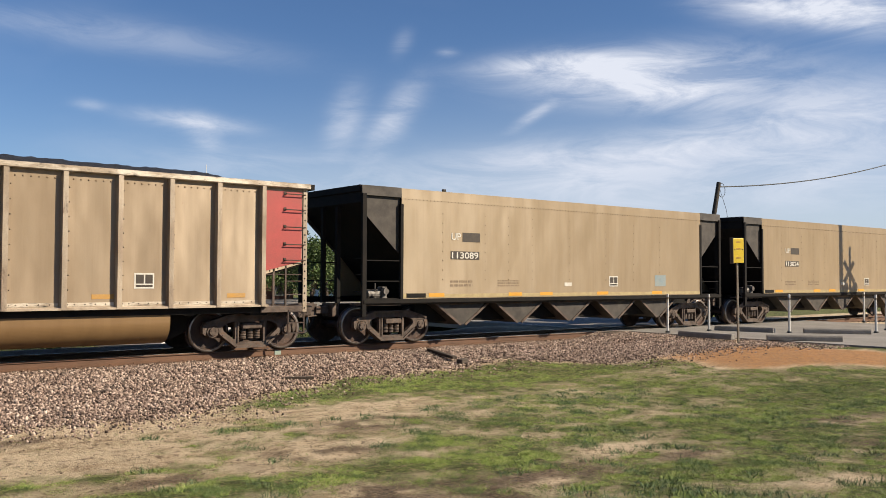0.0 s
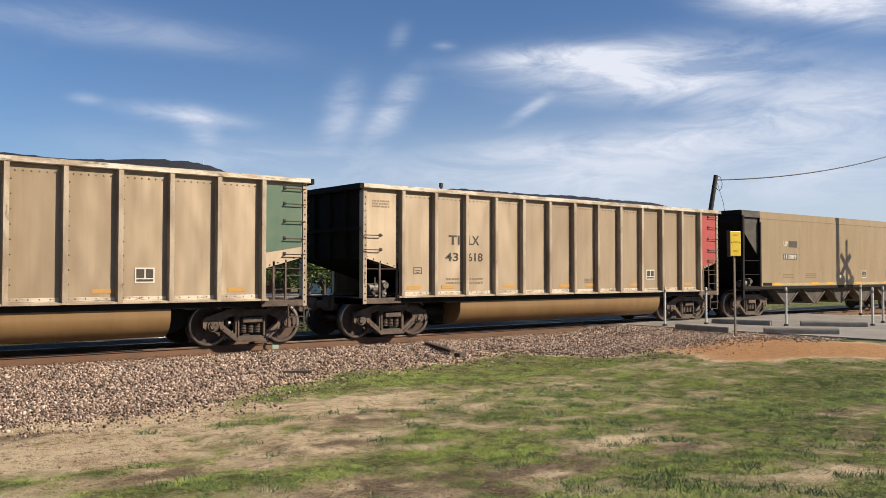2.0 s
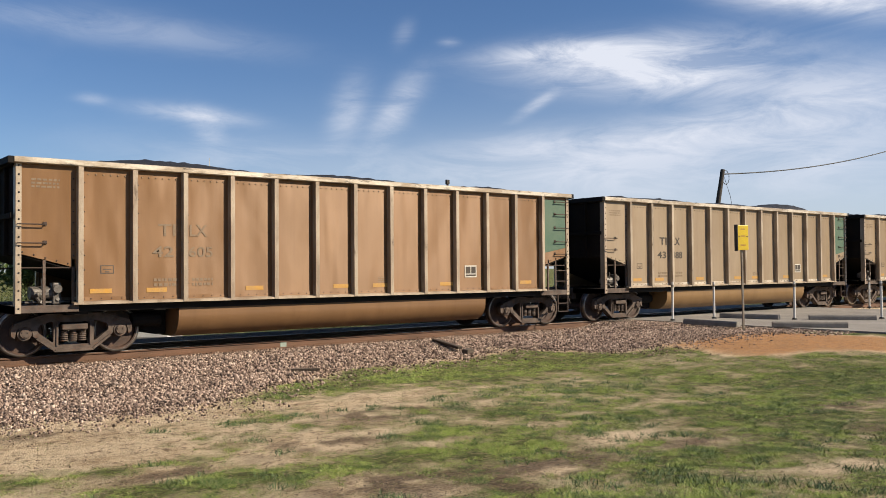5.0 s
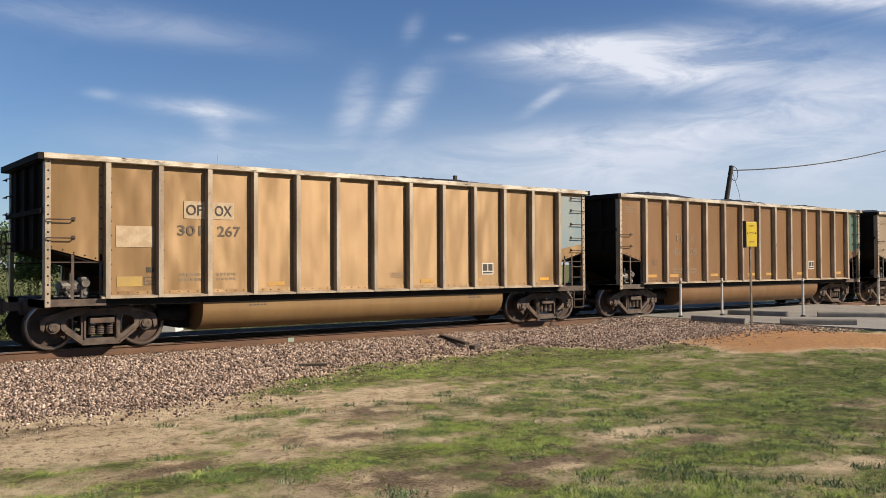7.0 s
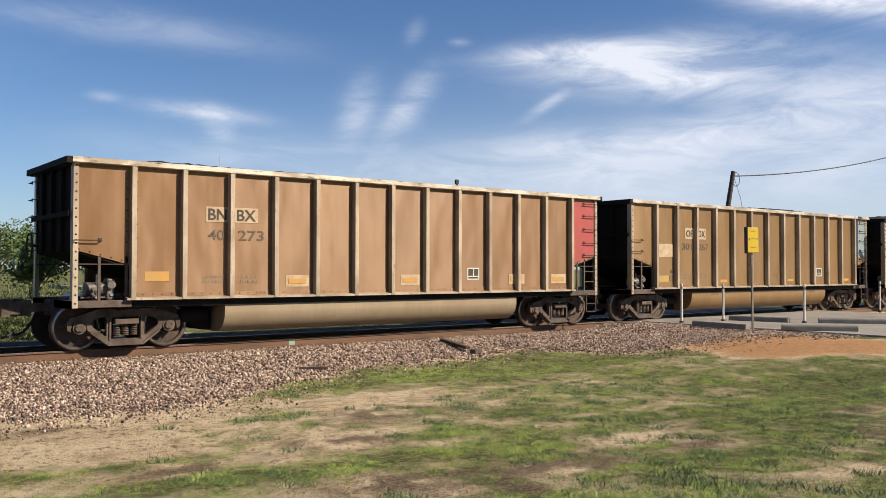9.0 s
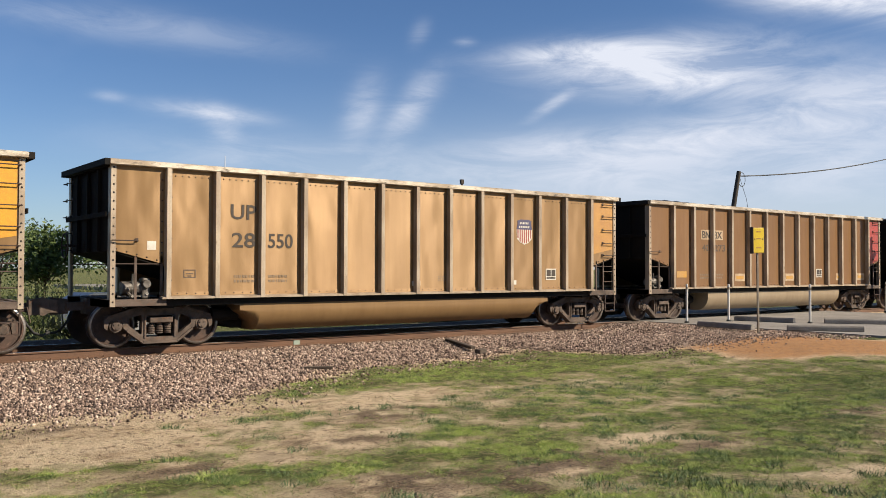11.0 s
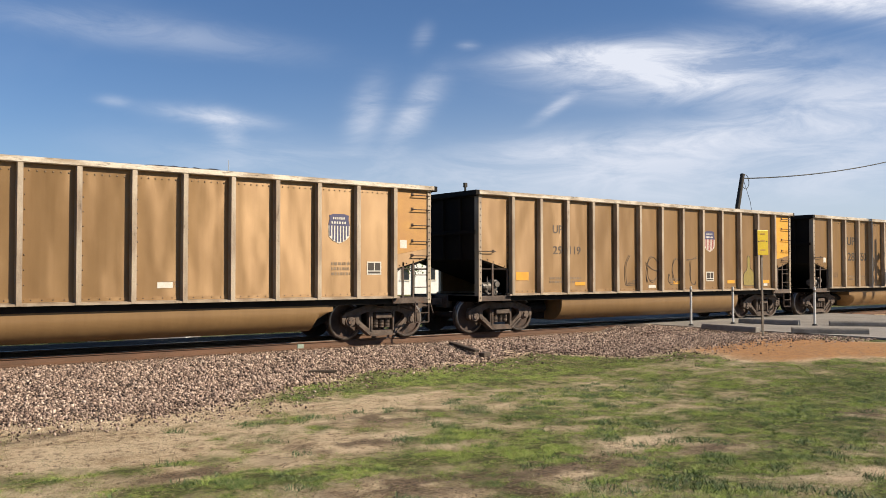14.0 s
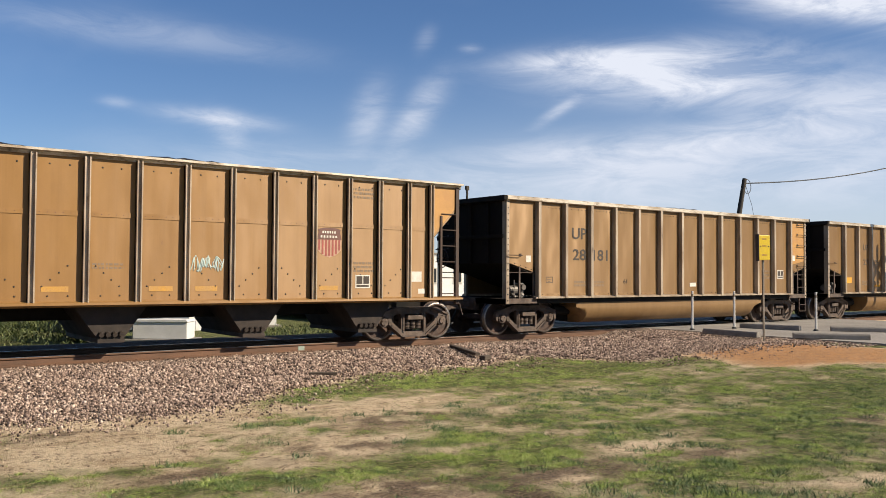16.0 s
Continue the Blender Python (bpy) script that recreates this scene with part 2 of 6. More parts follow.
MAT = {
    "beige": tub_paint("dusty beige aluminium", (0.315, 0.243, 0.163), (0.25, 0.185, 0.118), 0.48, 0.13, dent=0.045),
    "bronze": tub_paint("bronze weathered aluminium", (0.262, 0.160, 0.070), (0.208, 0.122, 0.051), 0.46, 0.25, dent=0.055),
    "brown": tub_paint("brown weathered aluminium", (0.215, 0.115, 0.049), (0.168, 0.088, 0.036), 0.48, 0.10, dent=0.045),
    "hopper_tan": tub_paint("tan hopper paint", (0.31, 0.234, 0.143), (0.255, 0.19, 0.112), 0.49, 0.06, dent=0.05),
    "ochre": tub_paint("ochre hopper paint", (0.285, 0.158, 0.054), (0.235, 0.128, 0.044), 0.52, 0.03, amount=0.2, dent=0.035),
    "chord": material("bright worn aluminium chord", ((0.56, 0.49, 0.39), (0.30, 0.235, 0.165)), 0.42, 0.25, 2.2, 40, 0.2, (0.6, 1, 2), (0.42, 0.60), (0.035, 0.028, 0.022), 0.58),
    "rib": material("rubbed aluminium rib", ((0.46, 0.375, 0.275), (0.28, 0.21, 0.145)), 0.42, 0.2, 2.4, 40, 0.15, (1, 1, 0.35), (0.38, 0.62), (0.10, 0.06, 0.035), 0.42, 0.25),
    "black": material("black grimy steel", ((0.0078, 0.0074, 0.007), (0.0172, 0.014, 0.0117)), 0.8, 0.0, 3.0, 40, 0.25, spec=0.15),
    # near-black: the shade on the wagon ends is put into this colour
    "end": material("end plate darkened for shade", ((0.0078, 0.0066, 0.0059), (0.0156, 0.0117, 0.0086)), 0.85, 0.0, 1.5, 40, 0.2, spec=0.15),
    "pocket_grey": material("grey hopper steel", ((0.0585, 0.0484, 0.039), (0.0312, 0.0257, 0.0211)), 0.75, 0.1, 3.0, 40, 0.2),
    "frame": material("dusty cast steel", ((0.113, 0.0819, 0.0624), (0.0484, 0.0343, 0.0265)), 0.8, 0.05, 4.0, 60, 0.35, rust=(0.101, 0.0468, 0.0234), rust_amount=0.6),
    "wheel": material("rusty wheel steel", ((0.075, 0.040, 0.026), (0.030, 0.019, 0.014)), 0.7, 0.1, 3.0, 50, 0.3, rust=(0.13, 0.075, 0.05), rust_amount=0.5),
    "tread": material("polished wheel rim", ((0.328, 0.296, 0.265), (0.172, 0.14, 0.117)), 0.35, 0.8, 5, 60, 0.1),
    "coal": material("loose black coal", ((0.0094, 0.0094, 0.0101), (0.0234, 0.0234, 0.025)), 0.6, 0, 12, 50, 0.9),
    "grab": material("dark iron grab iron", ((0.0351, 0.0234, 0.0172), (0.0624, 0.0351, 0.0234)), 0.7, 0.2, 8, 60, 0.2),
    "red": material("faded red end paint", ((0.328, 0.0429, 0.0351), (0.257, 0.039, 0.0312)), 0.5, 0, 2, 40, 0.08),
    "green": material("faded green end paint", ((0.0429, 0.0936, 0.0546), (0.0663, 0.109, 0.0663)), 0.55, 0, 2, 40, 0.08),
    "blue": material("pale blue end paint", ((0.156, 0.211, 0.234), (0.211, 0.234, 0.218)), 0.55, 0, 2, 40, 0.08),
    "yellow": material("safety yellow paint", ((0.60, 0.285, 0.010), (0.50, 0.235, 0.014)), 0.55, 0, 4, 60, 0.08),
    "faint_yellow": material("worn orange stripe", ((0.42, 0.215, 0.025), (0.35, 0.20, 0.06)), 0.6, 0, 6, 60, 0.1),
    "orange": material("orange yellow end paint", ((0.406, 0.211, 0.0468), (0.343, 0.172, 0.0468)), 0.55, 0, 2, 40, 0.08),
    "white": material("aged white paint", ((0.546, 0.523, 0.468), (0.468, 0.429, 0.359)), 0.6, 0, 6, 60, 0.08),
    "ink": material("dark lettering paint", ((0.0273, 0.0195, 0.0156), (0.0468, 0.0351, 0.0234)), 0.7, 0, 10, 60, 0.05),
    "pale_ink": material("weathered lettering paint", ((0.145, 0.10, 0.06), (0.20, 0.14, 0.085)), 0.7, 0, 10, 60, 0.05),
    "navy": material("navy shield paint", ((0.039, 0.039, 0.101), (0.0546, 0.0468, 0.0936)), 0.55, 0, 8, 60, 0.05),
    "shield_red": material("red stripe paint", ((0.281, 0.0468, 0.0312), (0.218, 0.0546, 0.039)), 0.55, 0, 8, 60, 0.05),
    "faded_red": material("faded pink paint", ((0.39, 0.234, 0.156), (0.328, 0.195, 0.125)), 0.6, 0, 8, 60, 0.05),
    "teal": material("pale teal spray paint", ((0.351, 0.452, 0.429), (0.429, 0.484, 0.437)), 0.6, 0, 8, 60, 0.05),
    "olive": material("olive spray paint", ((0.218, 0.164, 0.0234), (0.187, 0.14, 0.0312)), 0.6, 0, 8, 60, 0.05),
    "rail": material("rusty rail steel", ((0.133, 0.0663, 0.0351), (0.0858, 0.0468, 0.0273)), 0.75, 0.15, 3, 40, 0.3, (0.4, 2, 2)),
    "railhead": material("polished rail head", ((0.429, 0.39, 0.351), (0.312, 0.281, 0.25)), 0.25, 0.9, 3, 60, 0.05, (0.2, 2, 2)),
    "wood": material("creosoted tie wood", ((0.0546, 0.039, 0.0273), (0.0936, 0.0702, 0.0507)), 0.9, 0, 4, 60, 0.5, (0.4, 1, 1), by_object=0.4),
    "concrete": material("weathered concrete", ((0.265, 0.242, 0.211), (0.179, 0.164, 0.144)), 0.9, 0, 3, 70, 0.35, by_object=0.25),
    "asphalt": material("pale worn asphalt", ((0.25, 0.23, 0.203), (0.172, 0.156, 0.137)), 0.9, 0, 0.5, 60, 0.4),
    "post": material("white plastic post", ((0.562, 0.554, 0.53), (0.484, 0.468, 0.429)), 0.5, 0, 6, 60, 0.05),
    "galv": material("galvanised steel post", ((0.234, 0.203, 0.164), (0.156, 0.125, 0.0936)), 0.5, 0.4, 5, 60, 0.1),
    "sign": material("yellow sign enamel", ((0.608, 0.437, 0.0117), (0.546, 0.39, 0.0156)), 0.4, 0, 3, 60, 0.04),
    "pole": material("dark timber pole", ((0.0273, 0.0218, 0.0187), (0.0468, 0.039, 0.0312)), 0.9, 0, 3, 60, 0.4, (3, 3, 0.4)),
    "cable": material("black cable", ((0.0117, 0.0117, 0.0117), (0.0156, 0.0156, 0.0156)), 0.6, 0, 3, 60, 0),
    "shed": material("white metal cladding", ((0.624, 0.616, 0.593), (0.546, 0.538, 0.515)), 0.5, 0, 2, 40, 0.1),
    "roof": material("grey metal roofing", ((0.273, 0.273, 0.281), (0.218, 0.218, 0.226)), 0.5, 0.2, 2, 40, 0.1),
    "brick": material("red brown brick", ((0.218, 0.101, 0.0624), (0.164, 0.078, 0.0546)), 0.9, 0, 3, 40, 0.3),
    "glass": material("dark window glass", ((0.0234, 0.0273, 0.0312), (0.0312, 0.0351, 0.039)), 0.1, 0, 3, 40, 0),
    "slate": material("dark grey steel cladding", ((0.0702, 0.078, 0.0858), (0.101, 0.105, 0.109)), 0.6, 0.1, 2, 40, 0.1),
    "bark": material("tree bark", ((0.078, 0.0546, 0.039), (0.0468, 0.0351, 0.0234)), 0.95, 0, 5, 40, 0.6),
    "carpaint": material("grey car paint", ((0.0936, 0.109, 0.133), (0.078, 0.0936, 0.117)), 0.3, 0.3, 2, 40, 0),
    "rubber": material("black rubber", ((0.0156, 0.0156, 0.0156), (0.0234, 0.0234, 0.0234)), 0.8, 0, 4, 60, 0.1),
    "valve": material("pale valve casting", ((0.15, 0.135, 0.12), (0.06, 0.05, 0.042)), 0.55, 0.3, 9, 60, 0.3),
    "pale_stripe": material("worn pale yellow stripe", ((0.359, 0.281, 0.133), (0.281, 0.211, 0.101)), 0.65, 0, 6, 60, 0.1),
    "dark_band": material("dark red-brown band", ((0.0936, 0.039, 0.0273), (0.125, 0.0546, 0.039)), 0.6, 0, 6, 60, 0.1),
    "worn_board": material("dusty pale board paint", ((0.421, 0.32, 0.203), (0.312, 0.211, 0.121)), 0.6, 0, 5, 60, 0.08),
    "mid_ink": material("dusty dark lettering paint", ((0.0663, 0.0468, 0.0312), (0.101, 0.0702, 0.0468)), 0.7, 0, 10, 60, 0.05),
    "ochre_yellow": material("dusty yellow film", ((0.359, 0.234, 0.0468), (0.296, 0.195, 0.0624)), 0.6, 0, 6, 60, 0.1),
    "tub_beige": tub_paint("dusty beige tub", (0.33, 0.26, 0.175), (0.25, 0.188, 0.12), 0.5, 0.1, dent=0.02, brushed=0.0),
    "tub_bronze": tub_paint("bronze tub", (0.245, 0.15, 0.066), (0.19, 0.112, 0.048), 0.48, 0.15, dent=0.02, brushed=0.0),
    "tub_brown": tub_paint("brown tub", (0.21, 0.115, 0.052), (0.16, 0.086, 0.038), 0.5, 0.1, dent=0.02, brushed=0.0),
    "bay": material("brown grimy bay steel", ((0.036, 0.024, 0.017), (0.018, 0.013, 0.010)), 0.8, 0.05, 3.0, 40, 0.3),
    "mark": material("pale green paint dab", ((0.211, 0.273, 0.218), (0.257, 0.289, 0.25)), 0.7, 0, 14, 60, 0.1),
}


# ---- building helpers ----
def finish(bm, name, smooth=False):
    me = bpy.data.meshes.new(name)
    bmesh.ops.recalc_face_normals(bm, faces=bm.faces)
    bm.to_mesh(me)
    bm.free()
    if smooth:
        me.shade_smooth()
    return me


def dress(name, me, mat, parent=None, label="", at=None):
    """Links one mesh object; its material sits on the object, so that alike pieces share the mesh."""
    if not me.materials:
        me.materials.append(None)
    ob = new(name, me)
    ob.material_slots[0].link = "OBJECT"
    ob.material_slots[0].material = MAT[mat] if isinstance(mat, str) else mat
    if parent:
        ob.parent = parent
    if at is not None:
        ob.matrix_basis = at if isinstance(at, Matrix) else Matrix.Translation(at)
    if label:
        tagged(ob, label)
    return ob


def part(name, bm, mat, parent=None, label="", at=None, smooth=False):
    return dress(name, finish(bm, name, smooth), mat, parent, label, at)


def box(bm, x0, x1, y0, y1, z0, z1, bevel=0.0):
    r = bmesh.ops.create_cube(bm, size=1, matrix=Matrix.LocRotScale(((x0 + x1) / 2, (y0 + y1) / 2, (z0 + z1) / 2), None, (x1 - x0, y1 - y0, z1 - z0)))
    if bevel:
        edges = list({e for v in r["verts"] for e in v.link_edges})
        bmesh.ops.bevel(bm, geom=edges, offset=bevel, segments=2, affect="EDGES", profile=0.5)
    return bm


def cyl(bm, a, b, r, seg=10, r2=None):
    a, b = Vector(a), Vector(b)
    d = b - a
    m = Matrix.Translation((a + b) / 2) @ d.to_track_quat("Z", "Y").to_matrix().to_4x4()
    bmesh.ops.create_cone(bm, cap_ends=True, segments=seg, radius1=r, radius2=r if r2 is None else r2, depth=d.length, matrix=m)
    return bm


def prism(bm, points, y0, y1):
    """A polygon in x, z drawn out from y0 to y1."""
    a = [bm.verts.new((x, y0, z)) for x, z in points]
    b = [bm.verts.new((x, y1, z)) for x, z in points]
    n = len(points)
    bm.faces.new(a)
    bm.faces.new(b[::-1])
    for i in range(n):
        j = (i + 1) % n
        bm.faces.new((a[i], b[i], b[j], a[j]))
    return bm


def loft(bm, points, x0, x1):
    """A closed outline in y, z drawn out along x."""
    a = [bm.verts.new((x0, y, z)) for y, z in points]
    b = [bm.verts.new((x1, y, z)) for y, z in points]
    n = len(points)
    bm.faces.new(a[::-1])
    bm.faces.new(b)
    for i in range(n):
        j = (i + 1) % n
        bm.faces.new((a[i], a[j], b[j], b[i]))
    return bm


def bar(bm, a, b, w, t):
    """A flat bar in the x, z plane from a to b, w wide, between the y of t."""
    d = Vector((b[0] - a[0], b[1] - a[1])).normalized()
    n = Vector((-d.y, d.x)) * (w / 2)
    return prism(bm, [(a[0] + n.x, a[1] + n.y), (b[0] + n.x, b[1] + n.y), (b[0] - n.x, b[1] - n.y), (a[0] - n.x, a[1] - n.y)], *t)


def tube(name, points, r, mat, parent=None, label=""):
    cu = bpy.data.curves.new(name, "CURVE")
    cu.dimensions, cu.bevel_depth, cu.bevel_resolution = "3D", r, 2
    sp = cu.splines.new("POLY")
    sp.points.add(len(points) - 1)
    for p, q in zip(sp.points, points):
        p.co = (*q, 1)
    tmp = bpy.data.objects.new(name, cu)
    me = bpy.data.meshes.new_from_object(tmp)
    bpy.data.objects.remove(tmp)
    me.shade_smooth()
    return dress(name, me, mat, parent, label)


CACHE = {}


def shared(key, make, smooth=False):
    if key not in CACHE:
        bm = bmesh.new()
        make(bm)
        CACHE[key] = finish(bm, key if isinstance(key, str) else key[0], smooth)
    return CACHE[key]


def letters(text, parent, x0, x1, z0, z1, mat, y=-1.503, name="letter"):
    """Raised paint lettering on the near side of a wagon, fitted into a field."""
    key = ("text", text)
    if key not in CACHE:
        cu = bpy.data.curves.new("lettering", "FONT")
        cu.body, cu.extrude, cu.offset, cu.resolution_u = text, 0.003, 0.012, 3
        tmp = bpy.data.objects.new("lettering", cu)
        scene.collection.objects.link(tmp)
        bpy.context.view_layer.update()
        me = bpy.data.meshes.new_from_object(tmp)
        bpy.data.objects.remove(tmp)
        me.materials.clear()
        CACHE[key] = glyph_meshes(me)
    lo, hi, glyphs = CACHE[key]
    sx, sz = (x1 - x0) / (hi[0] - lo[0]), (z1 - z0) / (hi[1] - lo[1])
    m = Matrix.Translation((x0 - lo[0] * sx, y, z0 - lo[1] * sz)) @ Matrix.Rotation(pi / 2, 4, "X") @ Matrix.Diagonal((sx, sz, 1, 1))
    for me in glyphs:
        dress(name, me, mat, parent, at=m)


def glyph_meshes(me):
    """The bounds of a word's mesh, and one mesh for each of its characters."""
    bm = bmesh.new()
    bm.from_mesh(me)
    bm.verts.ensure_lookup_table()
    bounds = [[f(v.co[i] for v in bm.verts) for i in range(2)] for f in (min, max)]
    todo, out = set(bm.verts), []
    while todo:
        group, stack = set(), [next(iter(todo))]
        while stack:
            v = stack.pop()
            if v in group:
                continue
            group.add(v)
            stack += [e.other_vert(v) for e in v.link_edges]
        todo -= group
        order = sorted(group, key=lambda v: v.index)
        index = {v: i for i, v in enumerate(order)}
        faces = sorted({f for v in group for f in v.link_faces}, key=lambda f: f.index)
        g = bpy.data.meshes.new("letter")
        g.from_pydata([v.co[:] for v in order], [], [[index[v] for v in f.verts] for f in faces])
        out.append((order[0].index, g))
    bm.free()
    return (*bounds, [g for _, g in sorted(out, key=lambda o: o[0])])


def plate(name, parent, x0, x1, z0, z1, mat, label="", y=-1.5, thick=0.006):
    bm = bmesh.new()
    box(bm, x0, x1, y - thick, y, z0, z1)
    return part(name, bm, mat, parent, label)


def print_bars(parent, x0, x1, z0, z1, rows, mat="pale_ink", y=-1.5, seed=0):
    """Small printing that cannot be read: rows of short bars."""
    rnd = random.Random(seed)
    bm = bmesh.new()
    step = (z1 - z0) / rows
    for i in range(rows):
        z = z0 + i * step
        x = x0
        while x < x1:
            w = rnd.uniform(0.03, 0.09)
            box(bm, x, min(x + w, x1), y - 0.004, y, z, z + step * 0.55)
            x += w + rnd.uniform(0.015, 0.035)
    return tagged(part("small_print", bm, mat, parent), kind="stuff")


# ---- bogie parts ----
def make_wheelset(bm):
    ring = 28
    prof = [(0.105, 0.86), (0.13, 0.855), (0.15, 0.80), (0.37, 0.795), (0.385, 0.845), (0.455, 0.845), (0.457, 0.72), (0.482, 0.715), (0.482, 0.69), (0.37, 0.69), (0.15, 0.72), (0.10, 0.66)]
    for s in (-1, 1):
        loops = []
        for r, y in prof:
            loops.append([bm.verts.new((r * cos(2 * pi * i / ring), s * y, r * sin(2 * pi * i / ring))) for i in range(ring)])
        for a, b in zip(loops, loops[1:]):
            for i in range(ring):
                j = (i + 1) % ring
                bm.faces.new((a[i], a[j], b[j], b[i]))
        bm.faces.new(loops[0])
    cyl(bm, (0, -1.0, 0), (0, 1.0, 0), 0.085, 14)
    for k in range(3):
        a = 2 * pi * k / 3
        for s in (-1, 1):
            cyl(bm, (0.05 * cos(a), s * 1.0, 0.05 * sin(a)), (0.05 * cos(a), s * 1.02, 0.05 * sin(a)), 0.014, 6)


def make_rim(bm):
    ring = 32
    for s in (-1,):
        loops = []
        for r, y in ((0.415, 0.8455), (0.4585, 0.8475), (0.4595, 0.80), (0.4585, 0.74)):
            loops.append([bm.verts.new((r * cos(2 * pi * i / ring), s * y, r * sin(2 * pi * i / ring))) for i in range(ring)])
        for a, b in zip(loops, loops[1:]):
            for i in range(ring):
                j = (i + 1) % ring
                bm.faces.new((a[i], a[j], b[j], b[i]))


def make_far_rim(bm):
    make_rim(bm)
    bmesh.ops.scale(bm, vec=(1, -1, 1), verts=bm.verts)


def make_side_frame(bm):
    """A cast truss: arched top, pedestal jaws, two triangular windows and the spring window."""
    half = [(0.52, 0.80), (0.74, 0.735), (0.96, 0.665), (1.08, 0.63), (1.125, 0.56), (1.12, 0.42), (1.06, 0.37), (1.035, 0.50), (1.0, 0.57),
            (0.80, 0.57), (0.755, 0.50), (0.74, 0.40), (0.66, 0.33), (0.47, 0.165), (0.36, 0.10)]
    outline = [(-x, z) for x, z in half[::-1]] + half
    tri = [(0.375, 0.29), (0.39, 0.27), (0.42, 0.285), (0.64, 0.46), (0.66, 0.50), (0.65, 0.56), (0.62, 0.60), (0.43, 0.665), (0.39, 0.66), (0.375, 0.62)]
    window = [(-0.285, 0.21), (0.285, 0.21), (0.29, 0.58), (0.25, 0.65), (-0.25, 0.65), (-0.29, 0.58)]
    edges = []
    for loop in (outline, tri, [(-x, z) for x, z in tri], window):
        vs = [bm.verts.new((x, -0.06, z)) for x, z in loop]
        edges += [bm.edges.new((vs[i], vs[(i + 1) % len(vs)])) for i in range(len(vs))]
    bmesh.ops.triangle_fill(bm, edges=edges, use_beauty=True)
    ext = bmesh.ops.extrude_face_region(bm, geom=list(bm.faces))
    bmesh.ops.translate(bm, vec=(0, 0.12, 0), verts=[g for g in ext["geom"] if isinstance(g, bmesh.types.BMVert)])
    t = (-0.10, 0.10)
    bar(bm, (-0.54, 0.795), (0.54, 0.795), 0.045, t)
    bar(bm, (-0.36, 0.105), (0.36, 0.105), 0.05, t)
    for s in (-1, 1):
        bar(bm, (s * 0.52, 0.795), (s * 1.07, 0.63), 0.045, t)
        bar(bm, (s * 0.35, 0.11), (s * 0.68, 0.36), 0.045, t)
        bar(bm, (s * 0.31, 0.20), (s * 0.31, 0.66), 0.035, (-0.085, 0.085))
        cyl(bm, (s * 0.55, -0.075, 0.72), (s * 0.55, -0.06, 0.72), 0.03, 8)


def make_springs(bm):
    for x in (-0.17, 0.0, 0.17):
        for k in range(6):
            z = 0.28 + k * 0.036
            cyl(bm, (x, 0, z), (x, 0, z + 0.022), 0.075, 10)
        cyl(bm, (x, 0, 0.27), (x, 0, 0.48), 0.05, 8)


def make_bolster(bm):
    box(bm, -0.24, 0.24, -1.17, 1.17, 0.50, 0.62, 0.02)
    box(bm, -0.20, 0.20, -0.9, 0.9, 0.60, 0.72, 0.02)
    for s in (-1, 1):
        box(bm, s * 0.36 - 0.04, s * 0.36 + 0.04, -0.62, 0.62, 0.40, 0.50, 0.01)


def make_bearing(bm):
    cyl(bm, (0, 0.09, 0), (0, -0.05, 0), 0.13, 16)
    cyl(bm, (0, -0.05, 0), (0, -0.085, 0), 0.10, 16, 0.085)
    box(bm, -0.12, 0.12, -0.03, 0.08, 0.08, 0.15, 0.01)
    for k in range(3):
        a = 2 * pi * k / 3 + 0.5
        cyl(bm, (0.055 * cos(a), -0.08, 0.055 * sin(a)), (0.055 * cos(a), -0.10, 0.055 * sin(a)), 0.016, 6)


WHEELSETS = []


def bogie(wagon, x):
    truck = dress("bogie", shared("bolster", make_bolster), "frame", wagon, "dusty cast steel bogie with coil springs", (x, 0, 0))
    for s in (-1, 1):
        dress("side_frame", shared("side_frame", make_side_frame), "frame", truck, at=(0, s * 1.02, 0))
        dress("spring_nest", shared("spring_nest", make_springs, True), "frame", truck, at=(0, s * 1.02, 0))
        for e in (-1, 1):
            dress("bearing_cap", shared("bearing", make_bearing, False), "frame", truck,
                  at=Matrix.Translation((e * 0.889, s * 1.03, 0.457)) @ Matrix.Rotation(0 if s < 0 else pi, 4, "Z"))
    for e in (-1, 1):
        w = dress("wheelset", shared("wheelset", make_wheelset, False), "wheel", truck, "rusty wheelset with polished rims", (e * 0.889, 0, 0.457))
        WHEELSETS.append((w, e * 0.889))
        RIMS.append((w, truck))


RIMS = []


